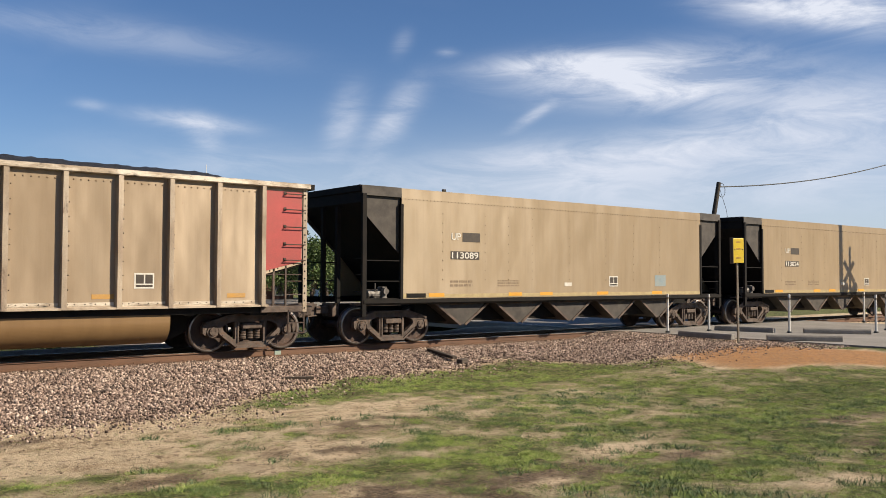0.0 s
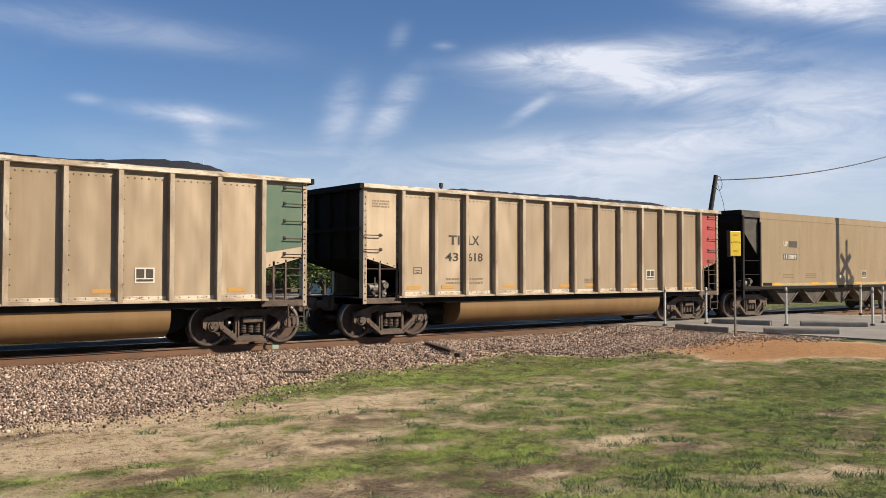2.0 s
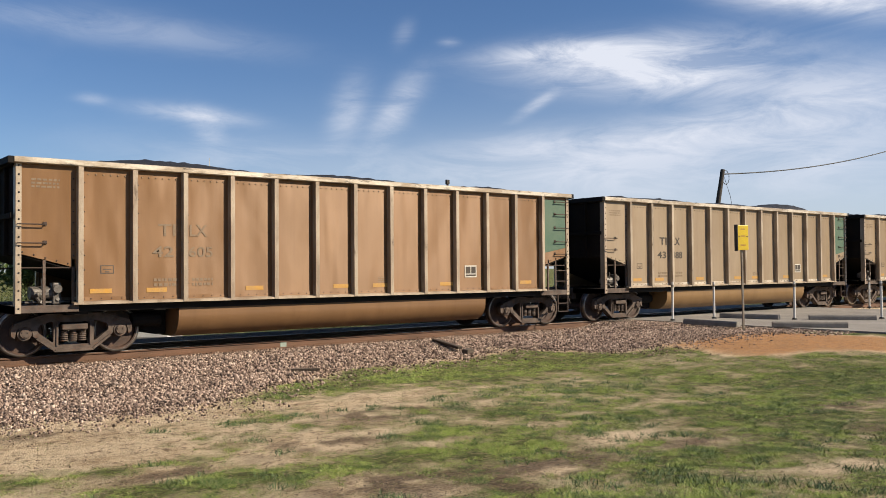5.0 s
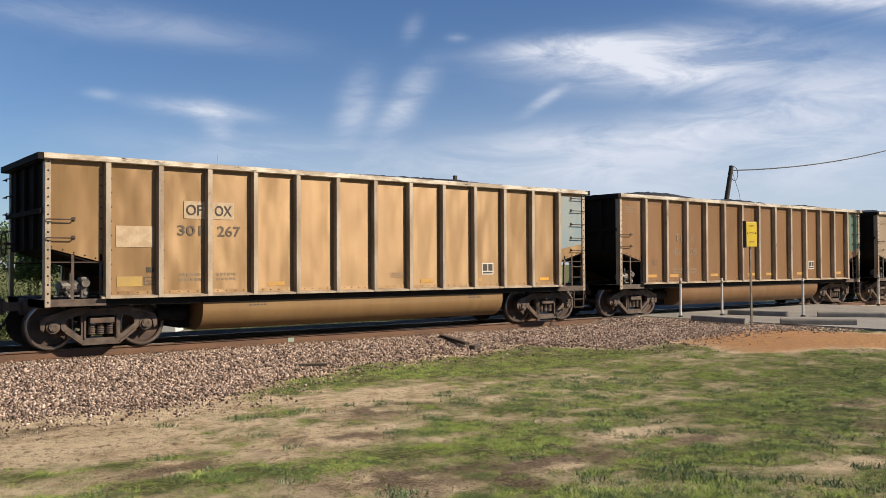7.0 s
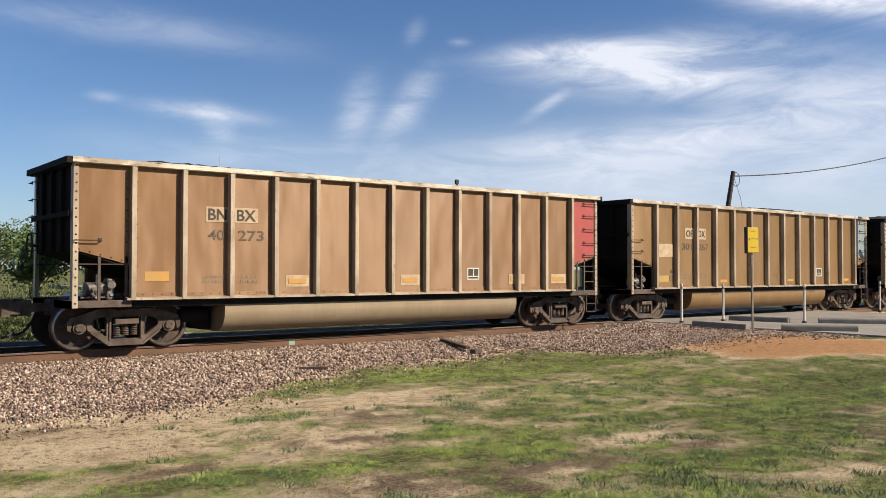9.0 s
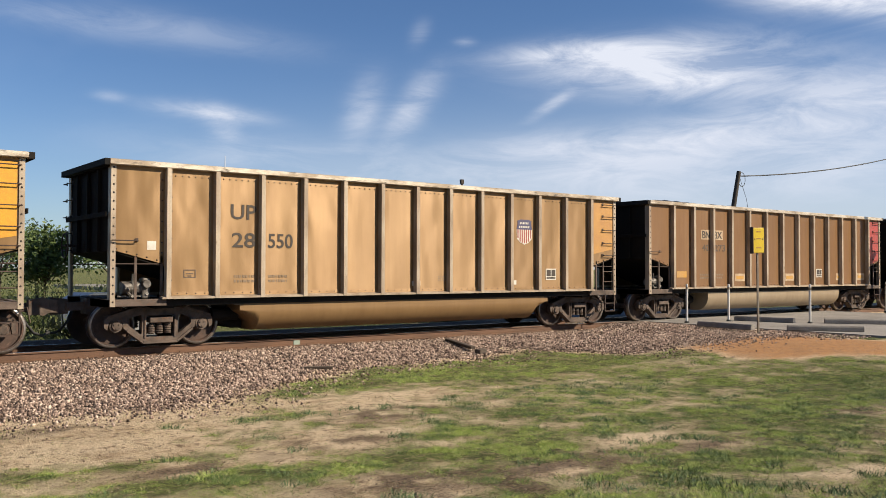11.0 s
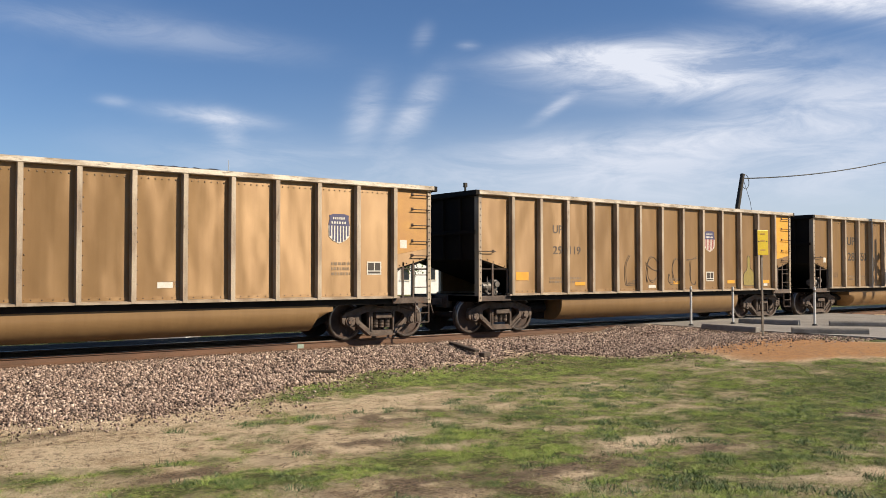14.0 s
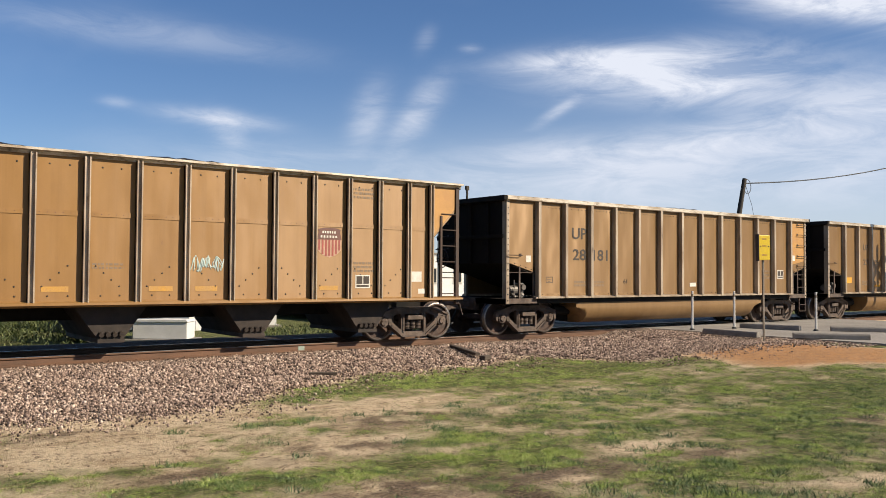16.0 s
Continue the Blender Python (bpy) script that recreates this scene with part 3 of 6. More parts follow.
def coupling(wagon, s):
    def make(bm):
        box(bm, 7.0, 7.75, -0.07, 0.07, 0.74, 0.92, 0.015)
        prism(bm, [(7.70, 0.68), (8.00, 0.66), (8.08, 0.72), (8.08, 0.98), (8.00, 1.02), (7.70, 0.98)], -0.16, 0.02)
        box(bm, 7.92, 8.16, 0.02, 0.16, 0.70, 0.98, 0.03)
        box(bm, 7.20, 7.40, -0.25, 0.25, 0.66, 1.0, 0.02)
    m = Matrix.Rotation(0 if s > 0 else pi, 4, "Z")
    dress("coupler", shared("coupler", make), "frame", wagon, "rusty cast knuckle coupler", m)
    pts = [(7.40, -0.33, 0.80), (7.52, -0.33, 0.72), (7.62, -0.31, 0.52), (7.76, -0.30, 0.34), (7.92, -0.27, 0.27), (8.07, -0.23, 0.33)]
    if "hose" not in CACHE:
        ob = tube("air_hose", pts, 0.027, "rubber")
        CACHE["hose"] = ob.data
        bpy.data.objects.remove(ob)
    dress("air_hose", CACHE["hose"], "rubber", wagon, "", m)

    def lever(bm):
        cyl(bm, (7.42, -1.35, 0.88), (7.46, -0.2, 0.80), 0.014, 6)
        cyl(bm, (7.42, -1.35, 0.88), (7.46, -1.42, 0.60), 0.014, 6)
    dress("uncoupling_lever", shared("uncoupling_lever", lever), "grab", wagon, "", m)


# ---- bathtub gondola ----
RIB_X = [-6.195 + 1.0325 * k for k in range(13)]


def make_side_sheet(bm):
    prism(bm, [(-6.20, 1.02), (6.20, 1.02), (6.20, 1.68), (7.31, 1.98), (7.31, 3.64), (-7.31, 3.64), (-7.31, 1.98), (-6.20, 1.68)], -1.480, -1.468)


def make_side_panel(seed, width=1.0325, z0=1.02, z1=3.64):
    """One sheet between two ribs, pushed in and out between its welded edges."""
    def make(bm):
        nx, nz = 10, 18
        g = []
        for i in range(nx + 1):
            col = []
            for j in range(nz + 1):
                u, v = i / nx, j / nz
                hold = sin(pi * u) * sin(pi * v)
                wave = 0.5 + 0.9 * noise.noise(Vector((u * 1.7 + seed * 3.1, v * 2.6, seed * 5.7)))
                col.append(bm.verts.new((u * width, -1.5 + 0.007 * hold * max(0.0, min(1.0, wave)), z0 + v * (z1 - z0))))
            g.append(col)
        for i in range(nx):
            for j in range(nz):
                bm.faces.new((g[i][j], g[i + 1][j], g[i + 1][j + 1], g[i][j + 1])).smooth = True
        rim = [g[i][0] for i in range(nx + 1)] + [g[nx][j] for j in range(1, nz + 1)] + [g[i][nz] for i in range(nx - 1, -1, -1)] + [g[0][j] for j in range(nz - 1, 0, -1)]
        rim = [bm.verts.new(v.co) for v in rim]
        back = [bm.verts.new((v.co.x, -1.482, v.co.z)) for v in rim]
        for i in range(len(rim)):
            k = (i + 1) % len(rim)
            bm.faces.new((rim[i], back[i], back[k], rim[k]))
    return make


def make_corner_panel(bm):
    prism(bm, [(6.195, 1.68), (7.31, 1.98), (7.31, 3.64), (6.195, 3.64)], -1.5, -1.482)


def make_end_sheet(bm):
    box(bm, 7.27, 7.29, -1.47, 1.47, 1.95, 3.62)
    bm.verts.ensure_lookup_table()
    a = [bm.verts.new(v) for v in ((7.27, -1.47, 1.96), (7.27, 1.47, 1.96), (4.2, 1.47, 1.04), (4.2, -1.47, 1.04))]
    b = [bm.verts.new(v.co - Vector((0.0, 0, 0.02))) for v in a]
    bm.faces.new(a)
    bm.faces.new(b[::-1])
    for i in range(4):
        bm.faces.new((a[i], b[i], b[(i + 1) % 4], a[(i + 1) % 4]))


def make_end_stiffener(bm):
    box(bm, 7.29, 7.36, -0.05, 0.05, 1.95, 3.60, 0.01)


def make_end_beam(bm):
    box(bm, 7.362, 7.40, -1.45, 1.45, 2.62, 2.72, 0.01)


def make_lower_strip(bm):
    box(bm, 0.07, 0.9625, -1.506, -1.5, 1.062, 1.135)


def make_gear_shade_mass(bm):
    # added black block stands in for shade under the wagon; the cylinder is brake gear
    prism(bm, [(-5.35, 0.98), (-4.22, 0.98), (-4.22, 0.30), (-4.45, 0.30), (-5.2, 0.62)], -0.72, 0.72)
    cyl(bm, (-5.0, -0.86, 0.62), (-4.4, -0.86, 0.62), 0.14, 12)


def make_rib(bm):
    loft_pts = [(-0.058, 0), (-0.048, -0.13), (0.048, -0.13), (0.058, 0)]
    lo = [bm.verts.new((x, -1.5 + y, 1.0)) for x, y in loft_pts]
    hi = [bm.verts.new((x, -1.5 + y, 3.63)) for x, y in loft_pts]
    bm.faces.new(lo)
    bm.faces.new(hi[::-1])
    for i in range(4):
        j = (i + 1) % 4
        bm.faces.new((lo[i], hi[i], hi[j], lo[j]))


def make_corner_post(bm):
    box(bm, 7.22, 7.32, -1.525, -1.50, 0.86, 3.64)
    box(bm, 7.30, 7.325, -1.50, -1.36, 0.86, 3.64)


def make_top_chord(bm):
    loft(bm, [(-1.60, 3.635), (-1.615, 3.65), (-1.615, 3.735), (-1.60, 3.75), (-1.44, 3.75), (-1.44, 3.635)], -7.36, 7.36)


def make_end_chord(bm):
    box(bm, 7.26, 7.42, -1.44, 1.44, 3.60, 3.745, 0.015)
    box(bm, 7.36, 7.47, -1.60, 1.60, 3.62, 3.75, 0.01)


def make_side_sill(bm):
    loft(bm, [(-1.62, 0.995), (-1.62, 1.035), (-1.50, 1.06), (-1.44, 1.06), (-1.44, 0.995)], -6.32, 6.32)


def make_under(bm):
    box(bm, -7.3, 7.3, -0.22, 0.22, 0.68, 0.98)
    # black strips along both sides: the shade below the sill built as a band
    for s in (-1, 1):
        box(bm, -6.3, 6.3, s * 1.45 - 0.015, s * 1.45 + 0.015, 0.86, 0.994)
    for x in (-6.2, 6.2):
        box(bm, x - 0.2, x + 0.2, -1.4, 1.4, 0.80, 0.98)
    for x in (-4.6, 4.6):
        box(bm, x - 0.12, x + 0.12, -1.45, 1.45, 0.84, 1.0)


def make_platform(bm):
    box(bm, 6.20, 7.33, -1.52, -1.42, 0.86, 1.0, 0.01)
    box(bm, 7.22, 7.33, -1.50, 1.50, 0.84, 1.0, 0.01)
    box(bm, 6.25, 7.25, -1.42, 1.42, 0.955, 0.985)


def make_tub(slant):
    def make(bm):
        n = 26

        def section(x, k):
            pts = [(-1.42, 0.98)]
            for i in range(n + 1):
                a = pi + (pi / 2) * i / n
                pts.append((-0.95 + 0.47 * cos(a) * (1 if i else 1), 0.72 + 0.46 * k * sin(a)))
            pts += [(-0.30, 0.72 - 0.46 * k), (-0.20, 0.98)]
            return [bm.verts.new((x, y, z)) for y, z in pts]
        xs = [(-4.22 - slant, 0.02), (-4.22, 0.55), (-4.1, 1.0), (4.15, 1.0), (4.25, 0.55), (4.25 + slant, 0.02)] if slant else [(-4.2, 1.0), (4.2, 1.0)]
        loops = [section(*p) for p in xs]
        for a, b in zip(loops, loops[1:]):
            m = len(a)
            for i in range(m):
                bm.faces.new((a[i], a[(i + 1) % m], b[(i + 1) % m], b[i]))
        bm.faces.new(loops[0])
        bm.faces.new(loops[-1][::-1])
    return make


def make_grab(bm):
    for x in (-0.24, 0.24):
        cyl(bm, (x, 0, 0), (x, -0.075, 0), 0.011, 6)
        box(bm, x - 0.03, x + 0.03, -0.012, 0.0, -0.02, 0.05)
    cyl(bm, (-0.25, -0.075, 0), (0.25, -0.075, 0), 0.012, 6)


def make_end_post(bm):
    box(bm, -0.025, 0.025, -1.50, -1.46, 0.98, 1.86)


def make_handrail(bm):
    cyl(bm, (6.2, -1.48, 1.70), (7.25, -1.48, 1.70), 0.014, 6)


def make_step(bm):
    for x in (6.86, 7.26):
        box(bm, x - 0.015, x + 0.015, -1.52, -1.48, 0.38, 0.9)
    for z in (0.39, 0.62):
        box(bm, 6.86, 7.26, -1.53, -1.47, z - 0.012, z + 0.012)


def make_ladder(bm):
    for x in (6.80,):
        box(bm, x - 0.02, x + 0.02, -1.50, -1.47, 0.98, 1.9)
    for z in (1.25, 1.55):
        cyl(bm, (6.8, -1.49, z), (7.27, -1.49, z), 0.012, 6)


def make_valve(bm):
    rnd = random.Random(4)
    cyl(bm, (-7.0, -1.15, 1.22), (-6.6, -1.15, 1.22), 0.13, 14)
    box(bm, -6.62, -6.46, -1.30, -1.05, 1.0, 1.42, 0.03)
    cyl(bm, (-6.54, -1.28, 1.30), (-6.54, -1.36, 1.30), 0.08, 12)
    for k in range(5):
        x, z = rnd.uniform(-6.95, -6.4), rnd.uniform(1.02, 1.4)
        cyl(bm, (x, -1.32, z), (x + rnd.uniform(-.12, .12), -1.2, z + rnd.uniform(-.1, .15)), 0.035, 8)
    cyl(bm, (-7.1, -1.25, 1.05), (-6.3, -1.25, 1.05), 0.02, 6)
    cyl(bm, (-6.8, -1.25, 1.02), (-6.8, -1.25, 1.50), 0.018, 6)


def make_brake_wheel(bm):
    for i in range(24):
        a, b = 2 * pi * i / 24, 2 * pi * (i + 1) / 24
        cyl(bm, (-7.52, 1.02 + 0.26 * cos(a), 2.1 + 0.26 * sin(a)), (-7.52, 1.02 + 0.26 * cos(b), 2.1 + 0.26 * sin(b)), 0.016, 6)
    for i in range(3):
        a = 2 * pi * i / 3
        cyl(bm, (-7.46, 1.02, 2.1), (-7.52, 1.02 + 0.26 * cos(a), 2.1 + 0.26 * sin(a)), 0.014, 6)
    cyl(bm, (-7.29, 1.02, 2.1), (-7.52, 1.02, 2.1), 0.03, 8)


def rivets(xs_zs, y=-1.5, r=0.019):
    def make(bm):
        for x, z in xs_zs:
            p = [bm.verts.new((x + r * cos(2 * pi * i / 6), y, z + r * sin(2 * pi * i / 6))) for i in range(6)]
            q = [bm.verts.new((x + 0.5 * r * cos(2 * pi * i / 6), y - 0.014, z + 0.5 * r * sin(2 * pi * i / 6))) for i in range(6)]
            bm.faces.new(q)
            for i in range(6):
                bm.faces.new((p[i], p[(i + 1) % 6], q[(i + 1) % 6], q[i]))
    return make


def coal_mesh(half, top, seed, rise):
    def make(bm):
        nx, ny = 90, 16
        g = [[None] * (ny + 1) for _ in range(nx + 1)]
        for i in range(nx + 1):
            for j in range(ny + 1):
                x, y = -half + 2 * half * i / nx, -1.4 + 2.8 * j / ny
                e = max(0.0, 1 - abs(y / 1.4) ** 2.2) * min(1.0, (half - abs(x)) / 1.6 + 0.02)
                v = noise.noise(Vector((x * 0.33, seed * 7.1, 0.0)))
                z = top - 0.14 + e * (0.27 + rise * (0.6 + 1.1 * v)) + 0.05 * noise.noise(Vector((x * 5, y * 5, seed))) * min(1, e * 3)
                g[i][j] = bm.verts.new((x, y, z))
        for i in range(nx):
            for j in range(ny):
                bm.faces.new((g[i][j], g[i + 1][j], g[i + 1][j + 1], g[i][j + 1]))
    return make


FLIP = Matrix.Rotation(pi, 4, "Z")
CORNER_RIVETS = [(s * 7.265, 0.95 + 0.165 * k) for k in range(17) for s in (-1, 1)]
PANEL_RIVETS = [(-6.3, 1.72 + 0.21 * k) for k in range(9)]
PANEL_RIVETS += [(s * (6.4 + 0.2 * k), 1.78 + 0.054 * k) for k in range(5) for s in (-1, 1)]
PANEL_RIVETS += [(RIB_X[k] + 0.22 + 0.195 * j, 1.10) for k in range(12) for j in range(4)]
TOP_RIVETS = [(RIB_X[k] + 0.17 + 0.14 * j, 3.50) for k in range(12) for j in range(6)]
RIB_RIVETS = [(x + s * 0.10, 1.1 + 0.28 * j) for x in RIB_X for j in range(9) for s in (1,)]


def side_pair(name, key, make, mat, wagon, label=""):
    for m in (Matrix.Identity(4), FLIP):
        dress(name, shared(key, make), mat, wagon, label, m)


def gondola(paint, tub_paint_, label, end_paint=None, slant=0.0, top_rivets=False, grabs=(2.16, 2.51), seed=0, rise=0.12, ladder=True):
    w = tagged(new("coal_gondola"), label, "freight car", "coal train wagons")
    side_pair("side_sheet", "gondola_side", make_side_sheet, paint, w)
    for k, x in enumerate(RIB_X[:-1]):
        v = (k * 5 + seed * 3) % 9
        dress("side_panel", shared(("side_panel", v), make_side_panel(v)), paint, w, "", (x, 0, 0))
    for m in (Matrix.Identity(4), Matrix.Diagonal((-1, 1, 1, 1))):
        dress("corner_panel", shared("corner_panel", make_corner_panel), paint, w, "", m)
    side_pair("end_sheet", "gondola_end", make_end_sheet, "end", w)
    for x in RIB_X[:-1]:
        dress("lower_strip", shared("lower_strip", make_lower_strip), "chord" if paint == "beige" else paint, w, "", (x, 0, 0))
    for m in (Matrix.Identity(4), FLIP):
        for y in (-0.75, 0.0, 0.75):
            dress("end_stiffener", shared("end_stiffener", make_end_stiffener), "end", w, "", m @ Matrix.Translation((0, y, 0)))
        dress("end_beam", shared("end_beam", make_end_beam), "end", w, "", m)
        dress("brake_gear", shared("brake_gear", make_gear_shade_mass), "black", w, "", m)
    for x in RIB_X:
        for m in (Matrix.Translation((x, 0, 0)), FLIP @ Matrix.Translation((x, 0, 0))):
            dress("rib", shared("gondola_rib", make_rib), "rib", w, "", m)
    for m in (Matrix.Identity(4), FLIP, Matrix.Diagonal((-1, 1, 1, 1)), Matrix.Diagonal((1, -1, 1, 1))):
        dress("corner_post", shared("corner_post", make_corner_post), "rib", w, "", m)
    side_pair("top_chord", "gondola_chord", make_top_chord, "chord", w, "pale rubbed aluminium top chord")
    side_pair("end_chord", "gondola_end_chord", make_end_chord, "black", w)
    side_pair("side_sill", "gondola_sill", make_side_sill, "rib", w)
    dress("centre_sill", shared("gondola_under", make_under), "black", w)
    for m in (Matrix.Identity(4), FLIP, Matrix.Diagonal((-1, 1, 1, 1)), Matrix.Diagonal((1, -1, 1, 1))):
        dress("end_platform", shared("end_platform", make_platform), "frame", w, "", m)
    side_pair("tub", "gondola_tub_%.1f" % slant, make_tub(slant), "tub_" + tub_paint_, w, "rounded underslung tub")
    dress("coal_load", shared(("coal", seed), coal_mesh(7.0, 3.72, seed, rise), True), "coal", w, "heaped black coal")
    tagged(dress("rivet_line", shared("gondola_rivets", rivets(PANEL_RIVETS)), "grab", w), kind="stuff")
    tagged(dress("rivet_line", shared("corner_rivets", rivets(CORNER_RIVETS, -1.526, 0.021)), "ink", w), kind="stuff")
    if top_rivets:
        tagged(dress("rivet_line", shared("gondola_top_rivets", rivets(TOP_RIVETS)), "pale_ink", w), kind="stuff")
    tagged(dress("rivet_line", shared("gondola_rib_rivets", rivets(RIB_RIVETS, -1.5, 0.015)), "mid_ink", w), kind="stuff")
    for z in grabs:
        dress("grab_iron", shared("grab_iron", make_grab), "grab", w, "", (-7.05, -1.51, z))
    for z in (3.50, 3.15, 2.76, 2.37, 2.02):
        dress("grab_iron", shared("grab_iron", make_grab), "grab", w, "", (7.0, -1.51, z))
    for z in (3.45, 3.08, 2.72, 2.36, 2.0):
        dress("grab_iron", shared("grab_iron", make_grab), "grab", w, "", Matrix.Translation((-7.38, 1.18, z)) @ Matrix.Rotation(-pi / 2, 4, "Z"))
    for x in (-6.82, -6.3, 6.5):
        dress("end_post", shared("end_post", make_end_post), "frame", w, "", (x, 0, 0))
    for m in (Matrix.Identity(4), Matrix.Diagonal((-1, 1, 1, 1)), FLIP, Matrix.Diagonal((1, -1, 1, 1))):
        dress("handrail", shared("handrail", make_handrail), "grab", w, "", m)
    dress("ladder", shared("ladder", make_ladder), "frame", w)
    dress("step", shared("step", make_step), "grab", w)
    dress("step", shared("step", make_step), "grab", w, "", FLIP)
    dress("brake_valve", shared("brake_valve", make_valve), "valve", w, "pale castings of the air brake")
    dress("brake_wheel", shared("brake_wheel", make_brake_wheel), "grab", w)
    if end_paint:
        bm = bmesh.new()
        low = 2.05 if end_paint != "red" else 1.86
        prism(bm, [(6.30, 3.56), (7.19, 3.56), (7.19, 2.2 if low > 2 else 2.0), (6.30, low if low > 2 else 1.78)], -1.505, -1.5005)
        part("end_panel", bm, end_paint, w, "faded %s painted end panel" % end_paint)
    for x in (-6.17, 6.17):
        bogie(w, x)
    for s in (-1, 1):
        coupling(w, s)
    return w


def placard(w, x0, z0, y=-1.5):
    p = plate("placard", w, x0, x0 + 0.40, z0, z0 + 0.31, "white", "white framed stencil panel", y)
    for a, b, c, d in ((0.03, 0.19, 0.10, 0.28), (0.22, 0.37, 0.10, 0.28), (0.03, 0.37, 0.03, 0.075)):
        plate("stencil", p, x0 + a, x0 + b, z0 + c, z0 + d, "ink", "", y - 0.006, 0.003)


def emblem(w, x, z):
    """A small stencilled box with a bar across it."""
    bm = bmesh.new()
    for a, b, c, d in ((0, 0.26, 0, 0.02), (0, 0.26, 0.15, 0.17), (0, 0.02, 0.02, 0.15), (0.24, 0.26, 0.02, 0.15), (0.05, 0.21, 0.075, 0.095), (0.09, 0.17, 0.03, 0.05)):
        box(bm, x + a, x + b, -1.503, -1.5, z + c, z + d)
    part("stencil", bm, "mid_ink", w, "small dark boxed stencil")


def shield(w, x0, x1, z0, z1, top, stripe, fill="white"):
    """A plain shield of stripes under a dark band with two unreadable lines."""
    cx, hw = (x0 + x1) / 2, (x1 - x0) / 2
    zb = z0 + (z1 - z0) * 0.60
    bm = bmesh.new()
    prism(bm, [(cx - hw, zb), (cx - hw * 0.95, z0 + 0.16), (cx - hw * 0.55, z0 + 0.06), (cx, z0), (cx + hw * 0.55, z0 + 0.06), (cx + hw * 0.95, z0 + 0.16), (cx + hw, zb)], -1.504, -1.5)
    s = part("shield", bm, fill, w, "striped shield with a dark top band")
    bm = bmesh.new()
    prism(bm, [(cx - hw, zb), (cx + hw, zb), (cx + hw * 0.86, z1 - 0.10), (cx + hw * 0.92, z1 - 0.04), (cx + hw * 0.5, z1), (cx - hw * 0.5, z1), (cx - hw * 0.92, z1 - 0.04), (cx - hw * 0.86, z1 - 0.10)], -1.506, -1.5)
    part("shield_band", bm, top, s)
    for i in range(7):
        x = cx - hw * 0.9 + i * hw * 1.8 / 6.6
        plate("stripe", s, x, x + hw * 0.145, z0 + (0.17 if i in (0, 6) else 0.08 if i in (1, 5) else 0.04), zb, stripe, "", -1.504, 0.003)
    for z, k in ((zb + 0.045, 0.72), (zb + 0.145, 0.58)):
        bm = bmesh.new()
        for i in range(6):
            x = cx - hw * k + i * hw * k * 2 / 6
            box(bm, x, x + hw * k * 0.19, -1.509, -1.506, z, z + 0.052)
        tagged(part("band_print", bm, "white", s), kind="stuff")


# ---- smooth-sided hopper ----
def make_smooth_side(bm):
    loft(bm, [(-1.52, 1.12), (-1.52, 3.62), (-1.505, 3.85), (-1.475, 3.85), (-1.49, 3.60), (-1.49, 1.12)], -6.2, 6.2)


def make_smooth_sill(bm):
    loft(bm, [(-1.56, 1.02), (-1.56, 1.10), (-1.45, 1.14), (-1.40, 1.14), (-1.40, 0.98), (-1.52, 0.98)], -7.32, 7.32)


def make_smooth_end(bm):
    prism(bm, [(5.0, 1.10), (5.06, 1.10), (7.34, 3.45), (7.34, 3.82), (7.28, 3.82), (7.28, 3.47)], -1.42, 1.42)
    box(bm, 7.28, 7.40, -1.46, 1.46, 3.71, 3.865, 0.01)
    box(bm, 7.26, 7.36, -0.4, -0.3, 1.0, 3.4)
    box(bm, 7.26, 7.36, 0.3, 0.4, 1.0, 3.4)


def make_gusset(bm):
    prism(bm, [(6.2, 3.70), (7.26, 3.70), (7.26, 3.2), (6.25, 2.25), (6.2, 2.25)], -1.44, -1.42)
    loft(bm, [(-1.52, 3.62), (-1.505, 3.86), (-1.465, 3.86), (-1.48, 3.62)], 6.2, 7.36)


def make_hopper_post(bm):
    box(bm, 7.24, 7.36, -1.54, -1.46, 0.70, 3.66, 0.008)
    box(bm, 6.16, 6.24, -1.545, -1.46, 1.0, 3.46)
    for z in (2.05, 1.55):
        cyl(bm, (6.2, -1.50, z), (7.3, -1.50, z), 0.016, 6)
    for z in (1.3, 1.7, 2.1):
        cyl(bm, (7.3, -1.5, z), (7.3, -1.1, z), 0.012, 6)


def make_pocket(bm):
    prism(bm, [(-0.98, 1.02), (0.98, 1.02), (0.10, 0.42), (-0.10, 0.42)], -1.36, 1.36)


def make_pocket_flange(bm):
    bar(bm, (-0.42, 0.955), (0.40, 0.965), 0.035, (-1.375, -1.36))
    bar(bm, (-0.95, 1.02), (-0.08, 0.42), 0.06, (-1.39, -1.36))
    bar(bm, (0.95, 1.02), (0.08, 0.42), 0.06, (-1.39, -1.36))


SMOOTH_RIVETS = [(-6.1 + 0.115 * k, 3.59) for k in range(106)] + [(x, 1.6 + 0.24 * j) for x in (-4.9, -3.45, -2.6, -1.7, -0.2, 1.4, 2.7, 4.0) for j in range(8)]


